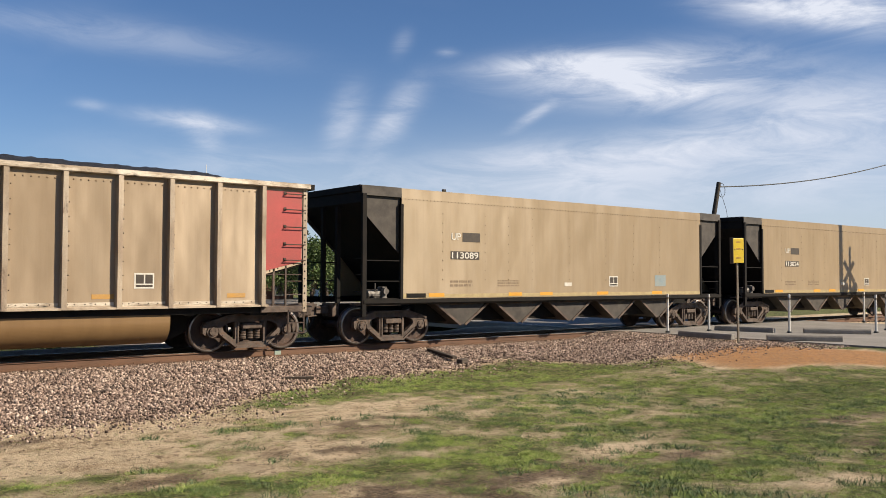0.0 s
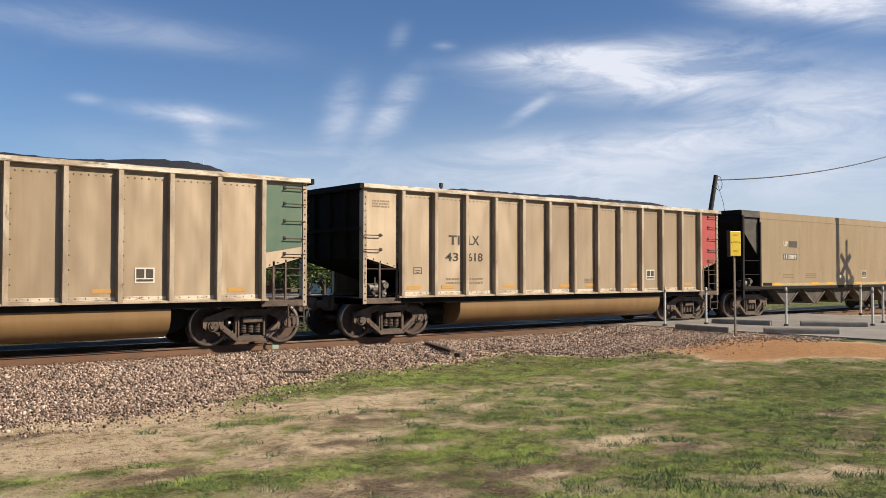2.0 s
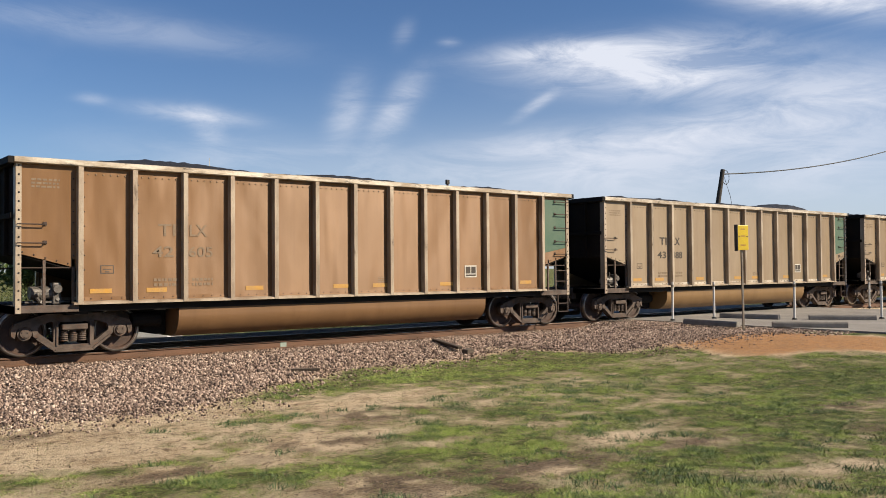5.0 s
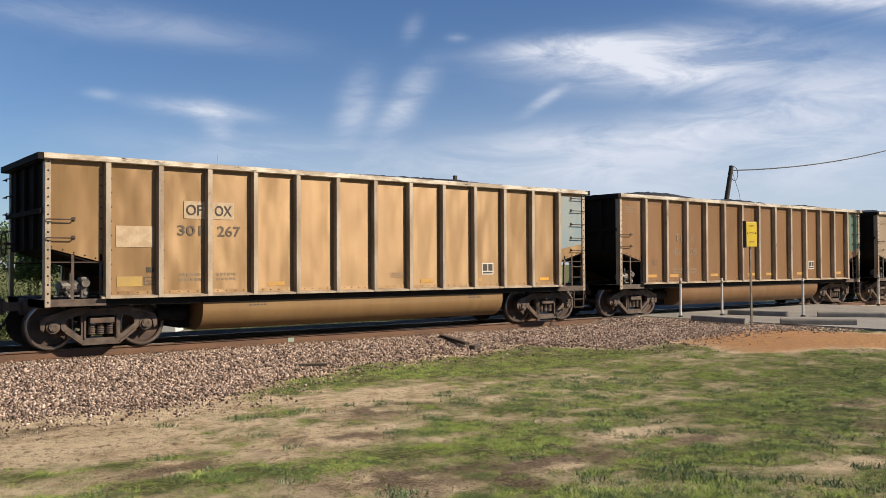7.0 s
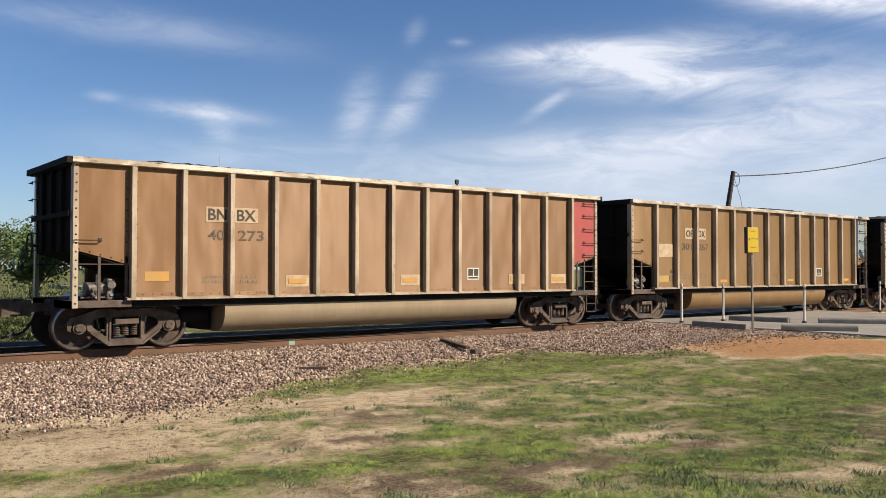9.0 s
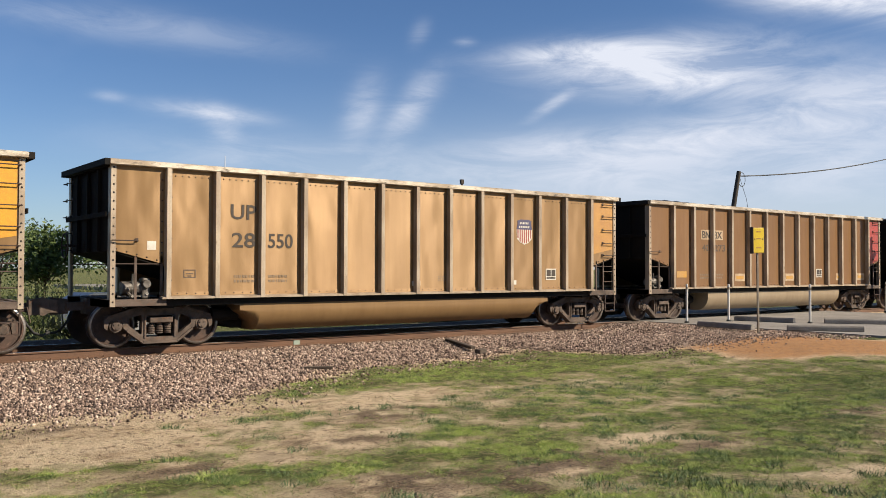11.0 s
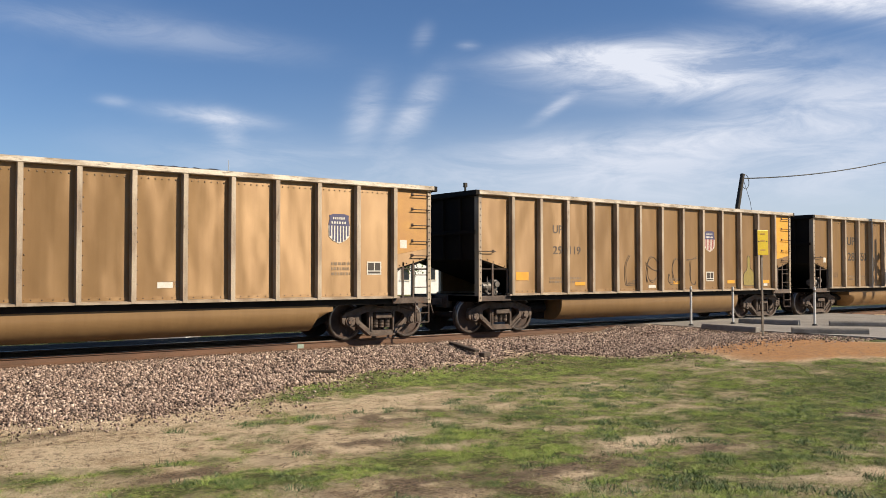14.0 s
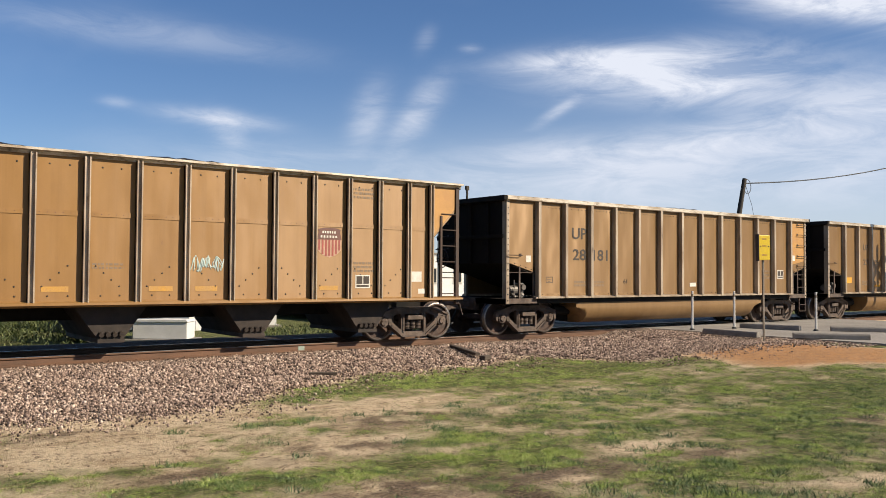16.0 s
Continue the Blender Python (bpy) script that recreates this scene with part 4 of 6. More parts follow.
def smooth_hopper(label, seed):
    w = tagged(new("hopper_wagon"), label, "freight car", "coal train wagons")
    side_pair("side_sheet", "smooth_side", make_smooth_side, "hopper_tan", w, "flat dusty tan side sheet")
    side_pair("side_sill", "smooth_sill", make_smooth_sill, "black", w)
    side_pair("slope_sheet", "smooth_end", make_smooth_end, "black", w)
    tagged(dress("rivet_line", shared("smooth_rivets", rivets(SMOOTH_RIVETS, -1.52, 0.017)), "pale_ink", w), kind="stuff")
    for m in (Matrix.Identity(4), Matrix.Diagonal((-1, 1, 1, 1)), FLIP, Matrix.Diagonal((1, -1, 1, 1))):
        dress("gusset", shared("gusset", make_gusset), "pocket_grey", w, "grey end gusset plate", m)
        dress("end_post", shared("hopper_post", make_hopper_post), "black", w, "", m)
    for x in (-4.1, -2.05, 0.0, 2.05, 4.1):
        p = dress("pocket", shared("pocket", make_pocket), "pocket_grey", w, "grey hopper discharge pocket", (x, 0, 0))
        dress("flange", shared("pocket_flange", make_pocket_flange), "frame", p)
    bm = bmesh.new()
    box(bm, -7.3, 7.3, -0.22, 0.22, 0.66, 0.98)
    box(bm, -5.4, 5.4, -1.0, 1.0, 0.50, 0.98)
    part("centre_sill", bm, "black", w)
    dress("coal_load", shared(("coal_h", seed), coal_mesh(6.6, 3.76, seed, 0.06), True), "coal", w, "heaped black coal")
    dress("brake_valve", shared("brake_valve", make_valve), "valve", w)
    bm = bmesh.new()
    box(bm, -7.3, -6.2, -1.5, -0.9, 0.96, 1.0)
    part("brake_platform", bm, "frame", w)
    plate("yellow_stripe", w, -6.18, 6.18, 1.14, 1.23, "pale_stripe", "faded yellow sill stripe", -1.52)
    plate("panel", w, -6.05, -5.45, 1.145, 1.25, "black", "", -1.526)
    for x in (-5.35, -2.6, -1.4, 1.0, 3.6):
        plate("reflector", w, x, x + 0.5, 1.16, 1.25, "yellow", "", -1.526)
    plate("number_board", w, -4.24, -3.64, 2.58, 2.82, "ink", "dark stencil board", -1.52)
    print_bars(w, -4.65, -3.9, 1.42, 1.62, 2, y=-1.52, seed=seed)
    print_bars(w, -3.0, -2.2, 1.42, 1.62, 3, y=-1.52, seed=seed + 5)
    placard(w, 1.55, 1.40, -1.52)
    plate("pale_patch", w, 3.75, 4.3, 1.40, 1.75, "blue", "faded pale green patch", -1.52)
    plate("sticker", w, -0.4, -0.1, 1.42, 1.52, "white", "", -1.52)
    for x in (-6.17, 6.17):
        bogie(w, x)
    for s in (-1, 1):
        coupling(w, s)
    return w


# ---- ribbed three-bay hopper ----
RIB_K = [0.14 + v for v in (-6.4, -5.52, -4.69, -3.85, -2.93, -1.97, -0.98, 0.0, 0.98, 1.97, 2.93, 3.85, 4.69, 5.52, 6.2)]


def make_k_side(bm):
    prism(bm, [(-6.36, 1.06), (6.36, 1.06), (6.36, 2.45), (7.22, 3.30), (7.22, 3.86), (-7.22, 3.86), (-7.22, 3.30), (-6.36, 2.45)], -1.5, -1.48)


def make_k_seam(bm):
    box(bm, -6.36, 6.36, -1.512, -1.5, 2.70, 2.80)


def make_k_rib(bm):
    for s in (-1, 1):
        box(bm, s * 0.045 - 0.012, s * 0.045 + 0.012, -1.62, -1.5, 1.02, 3.84)
    box(bm, -0.057, 0.057, -1.56, -1.5, 1.02, 3.84)


def make_k_chord(bm):
    loft(bm, [(-1.64, 3.885), (-1.64, 3.93), (-1.44, 3.94), (-1.44, 3.82), (-1.52, 3.82), (-1.55, 3.885)], -7.3, 7.3)


def make_k_sill(bm):
    loft(bm, [(-1.64, 1.005), (-1.64, 1.05), (-1.50, 1.08), (-1.44, 1.08), (-1.44, 0.96), (-1.46, 0.96), (-1.50, 1.0)], -7.3, 7.3)


def make_k_end(bm):
    prism(bm, [(5.2, 1.3), (5.25, 1.3), (7.24, 3.3), (7.24, 3.86), (7.20, 3.86), (7.20, 3.32)], -1.48, 1.48)
    box(bm, 7.20, 7.32, -1.5, 1.5, 3.80, 3.93)


def make_k_post(bm):
    box(bm, 7.14, 7.24, -1.54, -1.46, 0.9, 3.84)
    box(bm, 6.66, 6.72, -1.53, -1.47, 0.9, 3.1)
    box(bm, 7.14, 7.24, -0.4, -0.3, 0.9, 3.3)
    for k in range(6):
        cyl(bm, (6.7, -1.52, 1.15 + 0.4 * k), (7.2, -1.52, 1.15 + 0.4 * k), 0.014, 6)


def make_k_bay(bm):
    prism(bm, [(-0.74, 1.0), (0.74, 1.0), (0.22, 0.28), (-0.22, 0.28)], -1.15, 1.15)
    box(bm, -0.26, 0.26, -1.18, 1.18, 0.24, 0.32)
    for k in range(4):
        cyl(bm, (-0.2 + 0.13 * k, -1.15, 0.42), (-0.2 + 0.13 * k, -1.24, 0.40), 0.05, 8)


def ribbed_hopper(label):
    w = tagged(new("hopper_wagon"), label, "freight car", "coal train wagons")
    side_pair("side_sheet", "k_side", make_k_side, "ochre", w)
    side_pair("seam", "k_seam", make_k_seam, "ochre", w)
    tagged(dress("rivet_line", shared("k_seam_rivets", rivets([(-6.3 + 0.14 * k, 2.75) for k in range(91)], -1.5, 0.017)), "dark_band", w), kind="stuff")
    side_pair("top_chord", "k_chord", make_k_chord, "chord", w)
    side_pair("side_sill", "k_sill", make_k_sill, "ochre", w)
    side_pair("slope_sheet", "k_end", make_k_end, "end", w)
    for x in RIB_K:
        for m in (Matrix.Translation((x, 0, 0)), FLIP @ Matrix.Translation((x, 0, 0))):
            dress("rib", shared("k_rib", make_k_rib), "rib", w, "", m)
    for m in (Matrix.Identity(4), Matrix.Diagonal((-1, 1, 1, 1)), FLIP, Matrix.Diagonal((1, -1, 1, 1))):
        dress("end_ladder", shared("k_post", make_k_post), "grab", w, "", m)
    for x in (-4.3, -1.22, 1.82, 4.75):
        dress("discharge_bay", shared("k_bay", make_k_bay), "bay", w, "brown steel discharge bay", (x, 0, 0))
    bm = bmesh.new()
    box(bm, -7.3, 7.3, -0.22, 0.22, 0.66, 1.0)
    part("centre_sill", bm, "black", w)
    dress("coal_load", shared(("coal_k", 1), coal_mesh(6.9, 3.88, 3, 0.16), True), "coal", w, "heaped black coal")
    spots = [(RIB_K[k] + 0.3 + 0.36 * j, 3.66) for k in range(13) for j in range(2)] + [(RIB_K[k] + 0.2 + 0.15 * j, 1.75 - 0.13 * j if k % 2 else 1.36 + 0.13 * j) for k in range(13) for j in range(4)]
    spots += [(RIB_K[k] + 0.3 + 0.36 * j, 1.18) for k in range(13) for j in range(2)]
    tagged(dress("rivet_line", shared("k_rivets", rivets(spots, -1.5, 0.02)), "ink", w), kind="stuff")
    bm = bmesh.new()
    prism(bm, [(6.42, 3.80), (7.12, 3.80), (7.12, 3.28), (6.42, 2.58)], -1.506, -1.5)
    part("end_panel", bm, "orange", w, "orange painted end panel")
    shield(w, 3.18, 3.82, 2.0, 2.68, "dark_band", "shield_red", "faded_red")
    placard(w, 4.2, 1.30)
    for k, x in ((0, -2.6), (1, -0.6), (2, 0.35), (3, 3.25)):
        plate("reflector", w, x, x + 0.48, 1.26, 1.36, "faint_yellow", "faded orange reflector stripe")
    plate("sticker", w, 5.72, 6.1, 1.45, 1.70, "white", "white sticker")
    plate("sticker", w, 6.0, 6.2, 1.16, 1.28, "white")
    print_bars(w, -1.7, -1.1, 1.70, 1.84, 2, seed=31)
    print_bars(w, 4.1, 4.7, 3.40, 3.68, 3, seed=32)
    print_bars(w, 4.15, 4.7, 1.68, 1.95, 3, seed=33)
    scribble(w, 0.25, 0.95, 1.66, 2.02, "teal", 13, 34, 0.011)
    for x in (-6.17, 6.17):
        bogie(w, x)
    for s in (-1, 1):
        coupling(w, s)
    return w


def scribble(w, x0, x1, z0, z1, mat, strokes, seed, r):
    """Spray-can strokes on the side, a loose tangle with no words in it."""
    rnd = random.Random(seed)
    for k in range(strokes):
        cx = x0 + (x1 - x0) * (k + 0.5) / strokes
        cz = (z0 + z1) / 2 + rnd.uniform(-0.15, 0.15) * (z1 - z0)
        hw, hz = (x1 - x0) / strokes * rnd.uniform(0.5, 1.3), (z1 - z0) * rnd.uniform(0.15, 0.42)
        pts, a0, turn, bend = [], rnd.uniform(0, 6), rnd.uniform(0.8, 2.2), rnd.uniform(0.25, 0.6)
        for i in range(14):
            a = a0 + i * bend
            pts.append((cx + hw * cos(a), -1.502, cz + hz * sin(a * turn) + 0.2 * hz * cos(a * 0.5)))
        tube("spray_stroke", pts, r, mat, w)


def spray_outline(w, points, mat, r=0.008):
    """A flowing line through the points."""
    p = [Vector((x, -1.502, z)) for x, z in points]
    p = [p[0]] + p + [p[-1]]
    line = []
    for a, b, c, d in zip(p, p[1:], p[2:], p[3:]):
        for i in range(6):
            t = i / 6
            line.append(0.5 * (2 * b + (c - a) * t + (2 * a - 5 * b + 4 * c - d) * t ** 2 + (3 * b - a - 3 * c + d) * t ** 3))
    tube("spray_stroke", [v[:] for v in line] + [p[-1][:]], r, mat, w)


# ---- the train, from its head ----
def gondola_prints(w, seed, z=1.32):
    print_bars(w, -4.75, -4.25, z, z + 0.20, 2, seed=seed)
    print_bars(w, -3.95, -3.5, z, z + 0.20, 2, seed=seed + 50)
    print_bars(w, 0.5 + 0.1 * (seed % 3), 1.0, z, z + 0.14, 3, seed=seed + 90)


def build_train():
    train = []
    # wagon 1 and 2: smooth hoppers
    for n, num in ((1, "113024"), (2, "113089")):
        w = smooth_hopper("dusty tan smooth-sided coal hopper with black ends", n)
        letters("UP", w, -4.62, -4.30, 2.62, 2.80, "white", -1.528)
        plate("number_board", w, -4.64, -3.66, 2.12, 2.33, "ink", "dark stencil board", -1.52)
        letters(num, w, -4.60, -3.70, 2.14, 2.31, "white", -1.528)
        train.append((n, w))

    def tilx(n, num, paint, end, seed, rise, ink="ink"):
        w = gondola(paint, "bronze" if paint != "brown" else "brown", "dusty %s bathtub coal gondola with a faded %s end panel" % ("beige" if paint == "beige" else "brown", end), end, 0.0, True, seed=seed, rise=rise)
        letters("TI", w, -4.66, -4.30, 2.34, 2.58, ink)
        letters("LX", w, -4.0, -3.62, 2.34, 2.58, ink)
        letters(num[:2], w, -4.78, -4.34, 1.91, 2.13, ink)
        letters(num[2:], w, -4.02, -3.50, 1.91, 2.13, ink)
        gondola_prints(w, n)
        emblem(w, -5.80, 1.58)
        print_bars(w, -7.05, -6.55, 3.20, 3.40, 3, seed=n + 200)
        for x in (-6.0, -4.9, -2.75, -0.55, 0.55, 2.6, 5.4):
            plate("reflector", w, x, x + 0.42, 1.20, 1.29, "faint_yellow", "worn orange reflector stripe")
        placard(w, 3.42, 1.40)
        train.append((n, w))
        return w
    tilx(3, "43618", "beige", "red", 1, 0.20)
    tilx(4, "43888", "beige", "green", 2, 0.20)
    tilx(5, "42605", "brown", "green", 3, 0.16, "pale_ink")

    w = gondola("bronze", "bronze", "bronze bathtub coal gondola with a pale blue end panel", "blue", 0.0, False, seed=4, rise=0.10)
    for a, b, s in ((-4.60, -4.25, "OF"), (-3.98, -3.60, "OX")):
        plate("mark_board", w, a - 0.05, b + 0.05, 2.60, 2.96, "worn_board", "pale worn mark board")
        letters(s, w, a, b, 2.67, 2.89, "ink", -1.512)
    letters("301", w, -4.78, -4.28, 2.25, 2.46, "mid_ink")
    letters("267", w, -3.92, -3.40, 2.24, 2.46, "mid_ink")
    gondola_prints(w, 6)
    plate("reflector", w, -6.0, -5.5, 1.22, 1.42, "ochre_yellow", "dusty yellow reflector patch")
    plate("pale_patch", w, -6.02, -5.28, 2.0, 2.42, "worn_board", "wiped pale patch")
    print_bars(w, -3.15, -2.75, 0.76, 0.93, 3, "mid_ink", -1.42, 61)
    print_bars(w, 3.0, 3.45, 0.76, 0.93, 3, "mid_ink", -1.42, 62)
    emblem(w, -5.47, 1.24)
    plate("dark_patch", w, -5.42, -5.26, 1.50, 1.60, "ink")
    for x in (-2.75, 1.4, 3.0):
        plate("reflector", w, x, x + 0.40, 1.18, 1.27, "faint_yellow")
    plate("reflector", w, 5.5, 5.85, 1.18, 1.26, "yellow")
    placard(w, 3.40, 1.36)
    train.append((6, w))

    w = gondola("brown", "beige", "brown bathtub coal gondola with a faded red end panel", "red", 0.0, False, (2.16,), seed=5, rise=0.08)
    for a, b, s in ((-4.62, -4.22, "BN"), (-3.98, -3.55, "BX")):
        plate("mark_board", w, a - 0.05, b + 0.06, 2.60, 2.92, "worn_board", "pale worn mark board")
        letters(s, w, a, b, 2.64, 2.88, "ink", -1.512)
    letters("40", w, -4.62, -4.26, 2.22, 2.44, "mid_ink")
    letters("273", w, -3.95, -3.35, 2.22, 2.44, "mid_ink")
    gondola_prints(w, 7)
    plate("reflector", w, -5.95, -5.45, 1.36, 1.56, "faint_yellow", "orange reflector patch")
    for x in (-2.75, 0.35, 3.9, 5.5):
        plate("patch", w, x - 0.06, x + 0.52, 1.22, 1.48, "worn_board", "wiped pale patch")
        plate("reflector", w, x, x + 0.44, 1.29, 1.40, "faint_yellow", "", -1.506)
    placard(w, 2.40, 1.34)
    train.append((7, w))

    for n, num, rise in ((8, "28550", 0.06), (9, "29119", 0.05), (10, "28181", 0.07)):
        end = "yellow" if n == 9 else "orange"
        w = gondola("bronze", "bronze", "bronze bathtub coal gondola with a striped shield and %s end panel" % end, end, 0.35 if n != 9 else 0.0, n != 9, (2.16,), seed=n, rise=rise)
        if n == 9:
            letters("UP", w, -4.62, -4.24, 2.70, 2.93, "mid_ink")
            letters(num[:2], w, -4.62, -4.24, 2.12, 2.35, "mid_ink")
            letters(num[2:], w, -3.95, -3.52, 2.12, 2.35, "mid_ink")
        else:
            letters("UP", w, -4.83, -4.24, 2.66, 2.98, "ink")
            letters(num[:2], w, -4.80, -4.26, 2.06, 2.38, "ink")
            letters(num[2:], w, -3.96, -3.36, 2.06, 2.38, "ink")
        gondola_prints(w, n)
        sx = {8: 3.36, 9: 2.25, 10: 4.42}[n]
        shield(w, sx, sx + 0.57, 2.28, 2.96, "navy", "navy" if n == 10 else "shield_red")
        placard(w, 5.46 if n == 10 else 2.35 if n == 9 else 4.45, 1.56 if n == 10 else 1.32)
        if n == 9:
            plate("reflector", w, -6.0, -5.55, 1.40, 1.62, "yellow", "yellow reflector patch")
            for x in (-3.75, 0.65, 3.5, 5.55):
                plate("reflector", w, x, x + 0.42, 1.24, 1.34, "yellow", "yellow reflector stripe")
            plate("sticker", w, 5.62, 5.85, 1.12, 1.22, "white")
            plate("sticker", w, -0.55, -0.2, 1.13, 1.22, "white")
            for d in (0.0, 0.06):
                spray_outline(w, [(-1.45 + d, 2.12), (-1.62 + d, 1.85), (-1.64 + d, 1.5), (-1.58 + d, 1.22), (-1.35, 1.34 - d), (-1.02, 1.38 + d)], "mid_ink")
                spray_outline(w, [(-1.62, 1.24 + d), (-1.3, 1.22 + d), (-1.1, 1.30)], "mid_ink")
                spray_outline(w, [(-0.62 + d, 1.28), (-0.66, 1.60), (-0.52, 1.98 + d), (-0.28, 2.06), (-0.10 + d, 1.85), (-0.14, 1.50), (-0.35, 1.30 + d), (-0.55, 1.45), (-0.58, 1.75)], "mid_ink")
                spray_outline(w, [(-0.68, 1.85 + d), (-0.35, 1.70), (-0.05, 1.62 + d)], "mid_ink")
                spray_outline(w, [(1.00, 1.78 + d), (0.90, 2.00), (0.70 + d, 2.02), (0.60, 1.75), (0.62 + d, 1.45), (0.80, 1.28), (0.98, 1.40 + d)], "mid_ink")
                spray_outline(w, [(0.42 + d, 1.55), (0.40, 1.35), (0.60, 1.22 + d), (0.85, 1.36)], "mid_ink")
                spray_outline(w, [(1.30, 1.98 + d), (1.55, 2.02), (1.85, 2.06 + d)], "mid_ink")
                spray_outline(w, [(1.50 + d, 1.96), (1.46 + d, 1.65), (1.55, 1.30), (1.70 + d, 1.22), (1.80, 1.34)], "mid_ink")
            patch = [(4.44, 1.16), (4.41, 1.40), (4.47, 1.58), (4.60, 1.68), (4.645, 1.80), (4.65, 2.10), (4.70, 2.17), (4.77, 2.16), (4.81, 2.08), (4.82, 1.78), (4.90, 1.70), (5.02, 1.60), (5.05, 1.40), (5.02, 1.16)]
            bm = bmesh.new()
            prism(bm, patch, -1.504, -1.5)
            part("spray_patch", bm, "olive", w, "flat olive spray paint patch")
            spray_outline(w, patch + patch[:1], "mid_ink", 0.009)
        if n == 8:
            plate("sticker", w, -6.6, -6.42, 1.98, 2.16, "white")
            for x in (-0.1, 3.1):
                plate("sticker", w, x, x + 0.25, 1.20, 1.32, "white")
        if n == 10:
            plate("sticker", w, -6.6, -6.42, 1.98, 2.16, "white")
            plate("sticker", w, 0.5, 0.82, 1.30, 1.42, "white")
            plate("sticker", w, 6.4, 6.6, 2.2, 2.4, "white")
            print_bars(w, 4.5, 5.0, 1.55, 1.9, 3, seed=77)
            letters("61", w, -2.66, -2.50, 1.40, 1.53, "ink")
        emblem(w, -5.85, 1.42)
        train.append((n, w))
    train.append((11, ribbed_hopper("ochre ribbed coal hopper with a striped shield and orange end")))
    return train


TRAIN = build_train()


def set_rims():
    """Bright worn treads turn with their wheelsets, each a ring on its bogie."""
    for w, truck in RIMS:
        for key, make in (("near_rim", make_rim), ("far_rim", make_far_rim)):
            r = dress("wheel_rim", shared(key, make, True), "tread", truck, "", w.matrix_basis.copy())
            WHEELSETS.append((r, w.matrix_basis.translation.x))


set_rims()


# ---- track ----
def build_track():
    track = tagged(new("track"), "rusty steel rails on timber ties in pinkish ballast", "railway track", kind="structure")
    prof = [(-0.07, -0.18), (0.07, -0.18), (0.07, -0.165), (0.012, -0.145), (0.010, -0.045), (0.036, -0.032), (0.036, -0.006), (0.028, -0.004), (-0.028, -0.004), (-0.036, -0.006), (-0.036, -0.032), (-0.010, -0.045), (-0.012, -0.145), (-0.07, -0.165)]
    head = [(-0.030, -0.006), (0.030, -0.006), (0.026, 0.0), (-0.026, 0.0)]
    for s in (-1, 1):
        bm = bmesh.new()
        for x in range(-200, 300, 20):
            loft(bm, [(TRACK_Y + s * 0.753 + y, z) for y, z in prof], x, x + 20)
        r = part("rail", bm, "rail", track)
        bm = bmesh.new()
        loft(bm, [(TRACK_Y + s * 0.753 + y, z) for y, z in head], -200, 300)
        part("rail_head", bm, "railhead", r, "polished running surface")

    def tie(bm):
        box(bm, -0.11, 0.11, -1.3, 1.3, -0.35, -0.185, 0.012)

    def spike(bm):
        for s in (-1, 1):
            for e in (-1, 1):
                box(bm, -0.09, 0.09, s * 0.753 + e * 0.11 - 0.06, s * 0.753 + e * 0.11 + 0.06, -0.186, -0.165, 0.004)
                cyl(bm, (0.04, s * 0.753 + e * 0.09, -0.17), (0.04, s * 0.753 + e * 0.085, -0.135), 0.014, 6)
    for k in range(150):
        x = -8 + 0.51 * k + random.uniform(-0.02, 0.02)
        if 23.2 < x < 34.5:
            continue
        t = dress("tie", shared("tie", tie), "wood", track, "", pose(x, TRACK_Y, 0, 0, 0, random.uniform(-1, 1)))
        dress("tie_plate", shared("tie_plate", spike), "rail", t)
    # dab of paint on the near rail's web
    bm = bmesh.new()
    box(bm, 9.56, 9.72, TRACK_Y - 0.775, TRACK_Y - 0.763, -0.15, -0.05, 0.003)
    part("paint_dab", bm, "mark", track, "pale green paint dab on the rail web")


build_track()


# ---- ground ----
def hashed(ix, iy, seed):
    h = (ix * 374761393 + iy * 668265263 + seed * 974711) & 0x7FFFFFFF
    h = ((h ^ (h >> 13)) * 1274126177) & 0x7FFFFFFF
    return ((h ^ (h >> 16)) & 0xFFFF) / 65535.0


def vnoise(x, y, seed):
    x, y = np.asarray(x, float), np.asarray(y, float)
    ix, iy = np.floor(x).astype(np.int64), np.floor(y).astype(np.int64)
    fx, fy = x - ix, y - iy
    fx, fy = fx * fx * (3 - 2 * fx), fy * fy * (3 - 2 * fy)
    a, b = hashed(ix, iy, seed), hashed(ix + 1, iy, seed)
    c, d = hashed(ix, iy + 1, seed), hashed(ix + 1, iy + 1, seed)
    return (a * (1 - fx) + b * fx) * (1 - fy) + (c * (1 - fx) + d * fx) * fy


def fbm(x, y, seed, octaves=4):
    s, w, t = 0.0, 0.5, 0.0
    for o in range(octaves):
        s = s + w * vnoise(np.asarray(x) * 2 ** o, np.asarray(y) * 2 ** o, seed + o)
        t += w
        w *= 0.5
    return s / t


def smooth(a, b, v):
    t = np.clip((np.asarray(v, float) - a) / (b - a), 0, 1)
    return t * t * (3 - 2 * t)


def toe_y(x):
    """Where the ballast meets the grass."""
    x = np.asarray(x, float)
    return 12.3 + 3.3 * smooth(2.0, 12.5, x) - 3.1 * smooth(14.2, 15.4, x) + 0.20 * np.sin(x * 0.9) + 0.35 * (vnoise(x * 1.6, x * 0 + 3, 8) - 0.5)


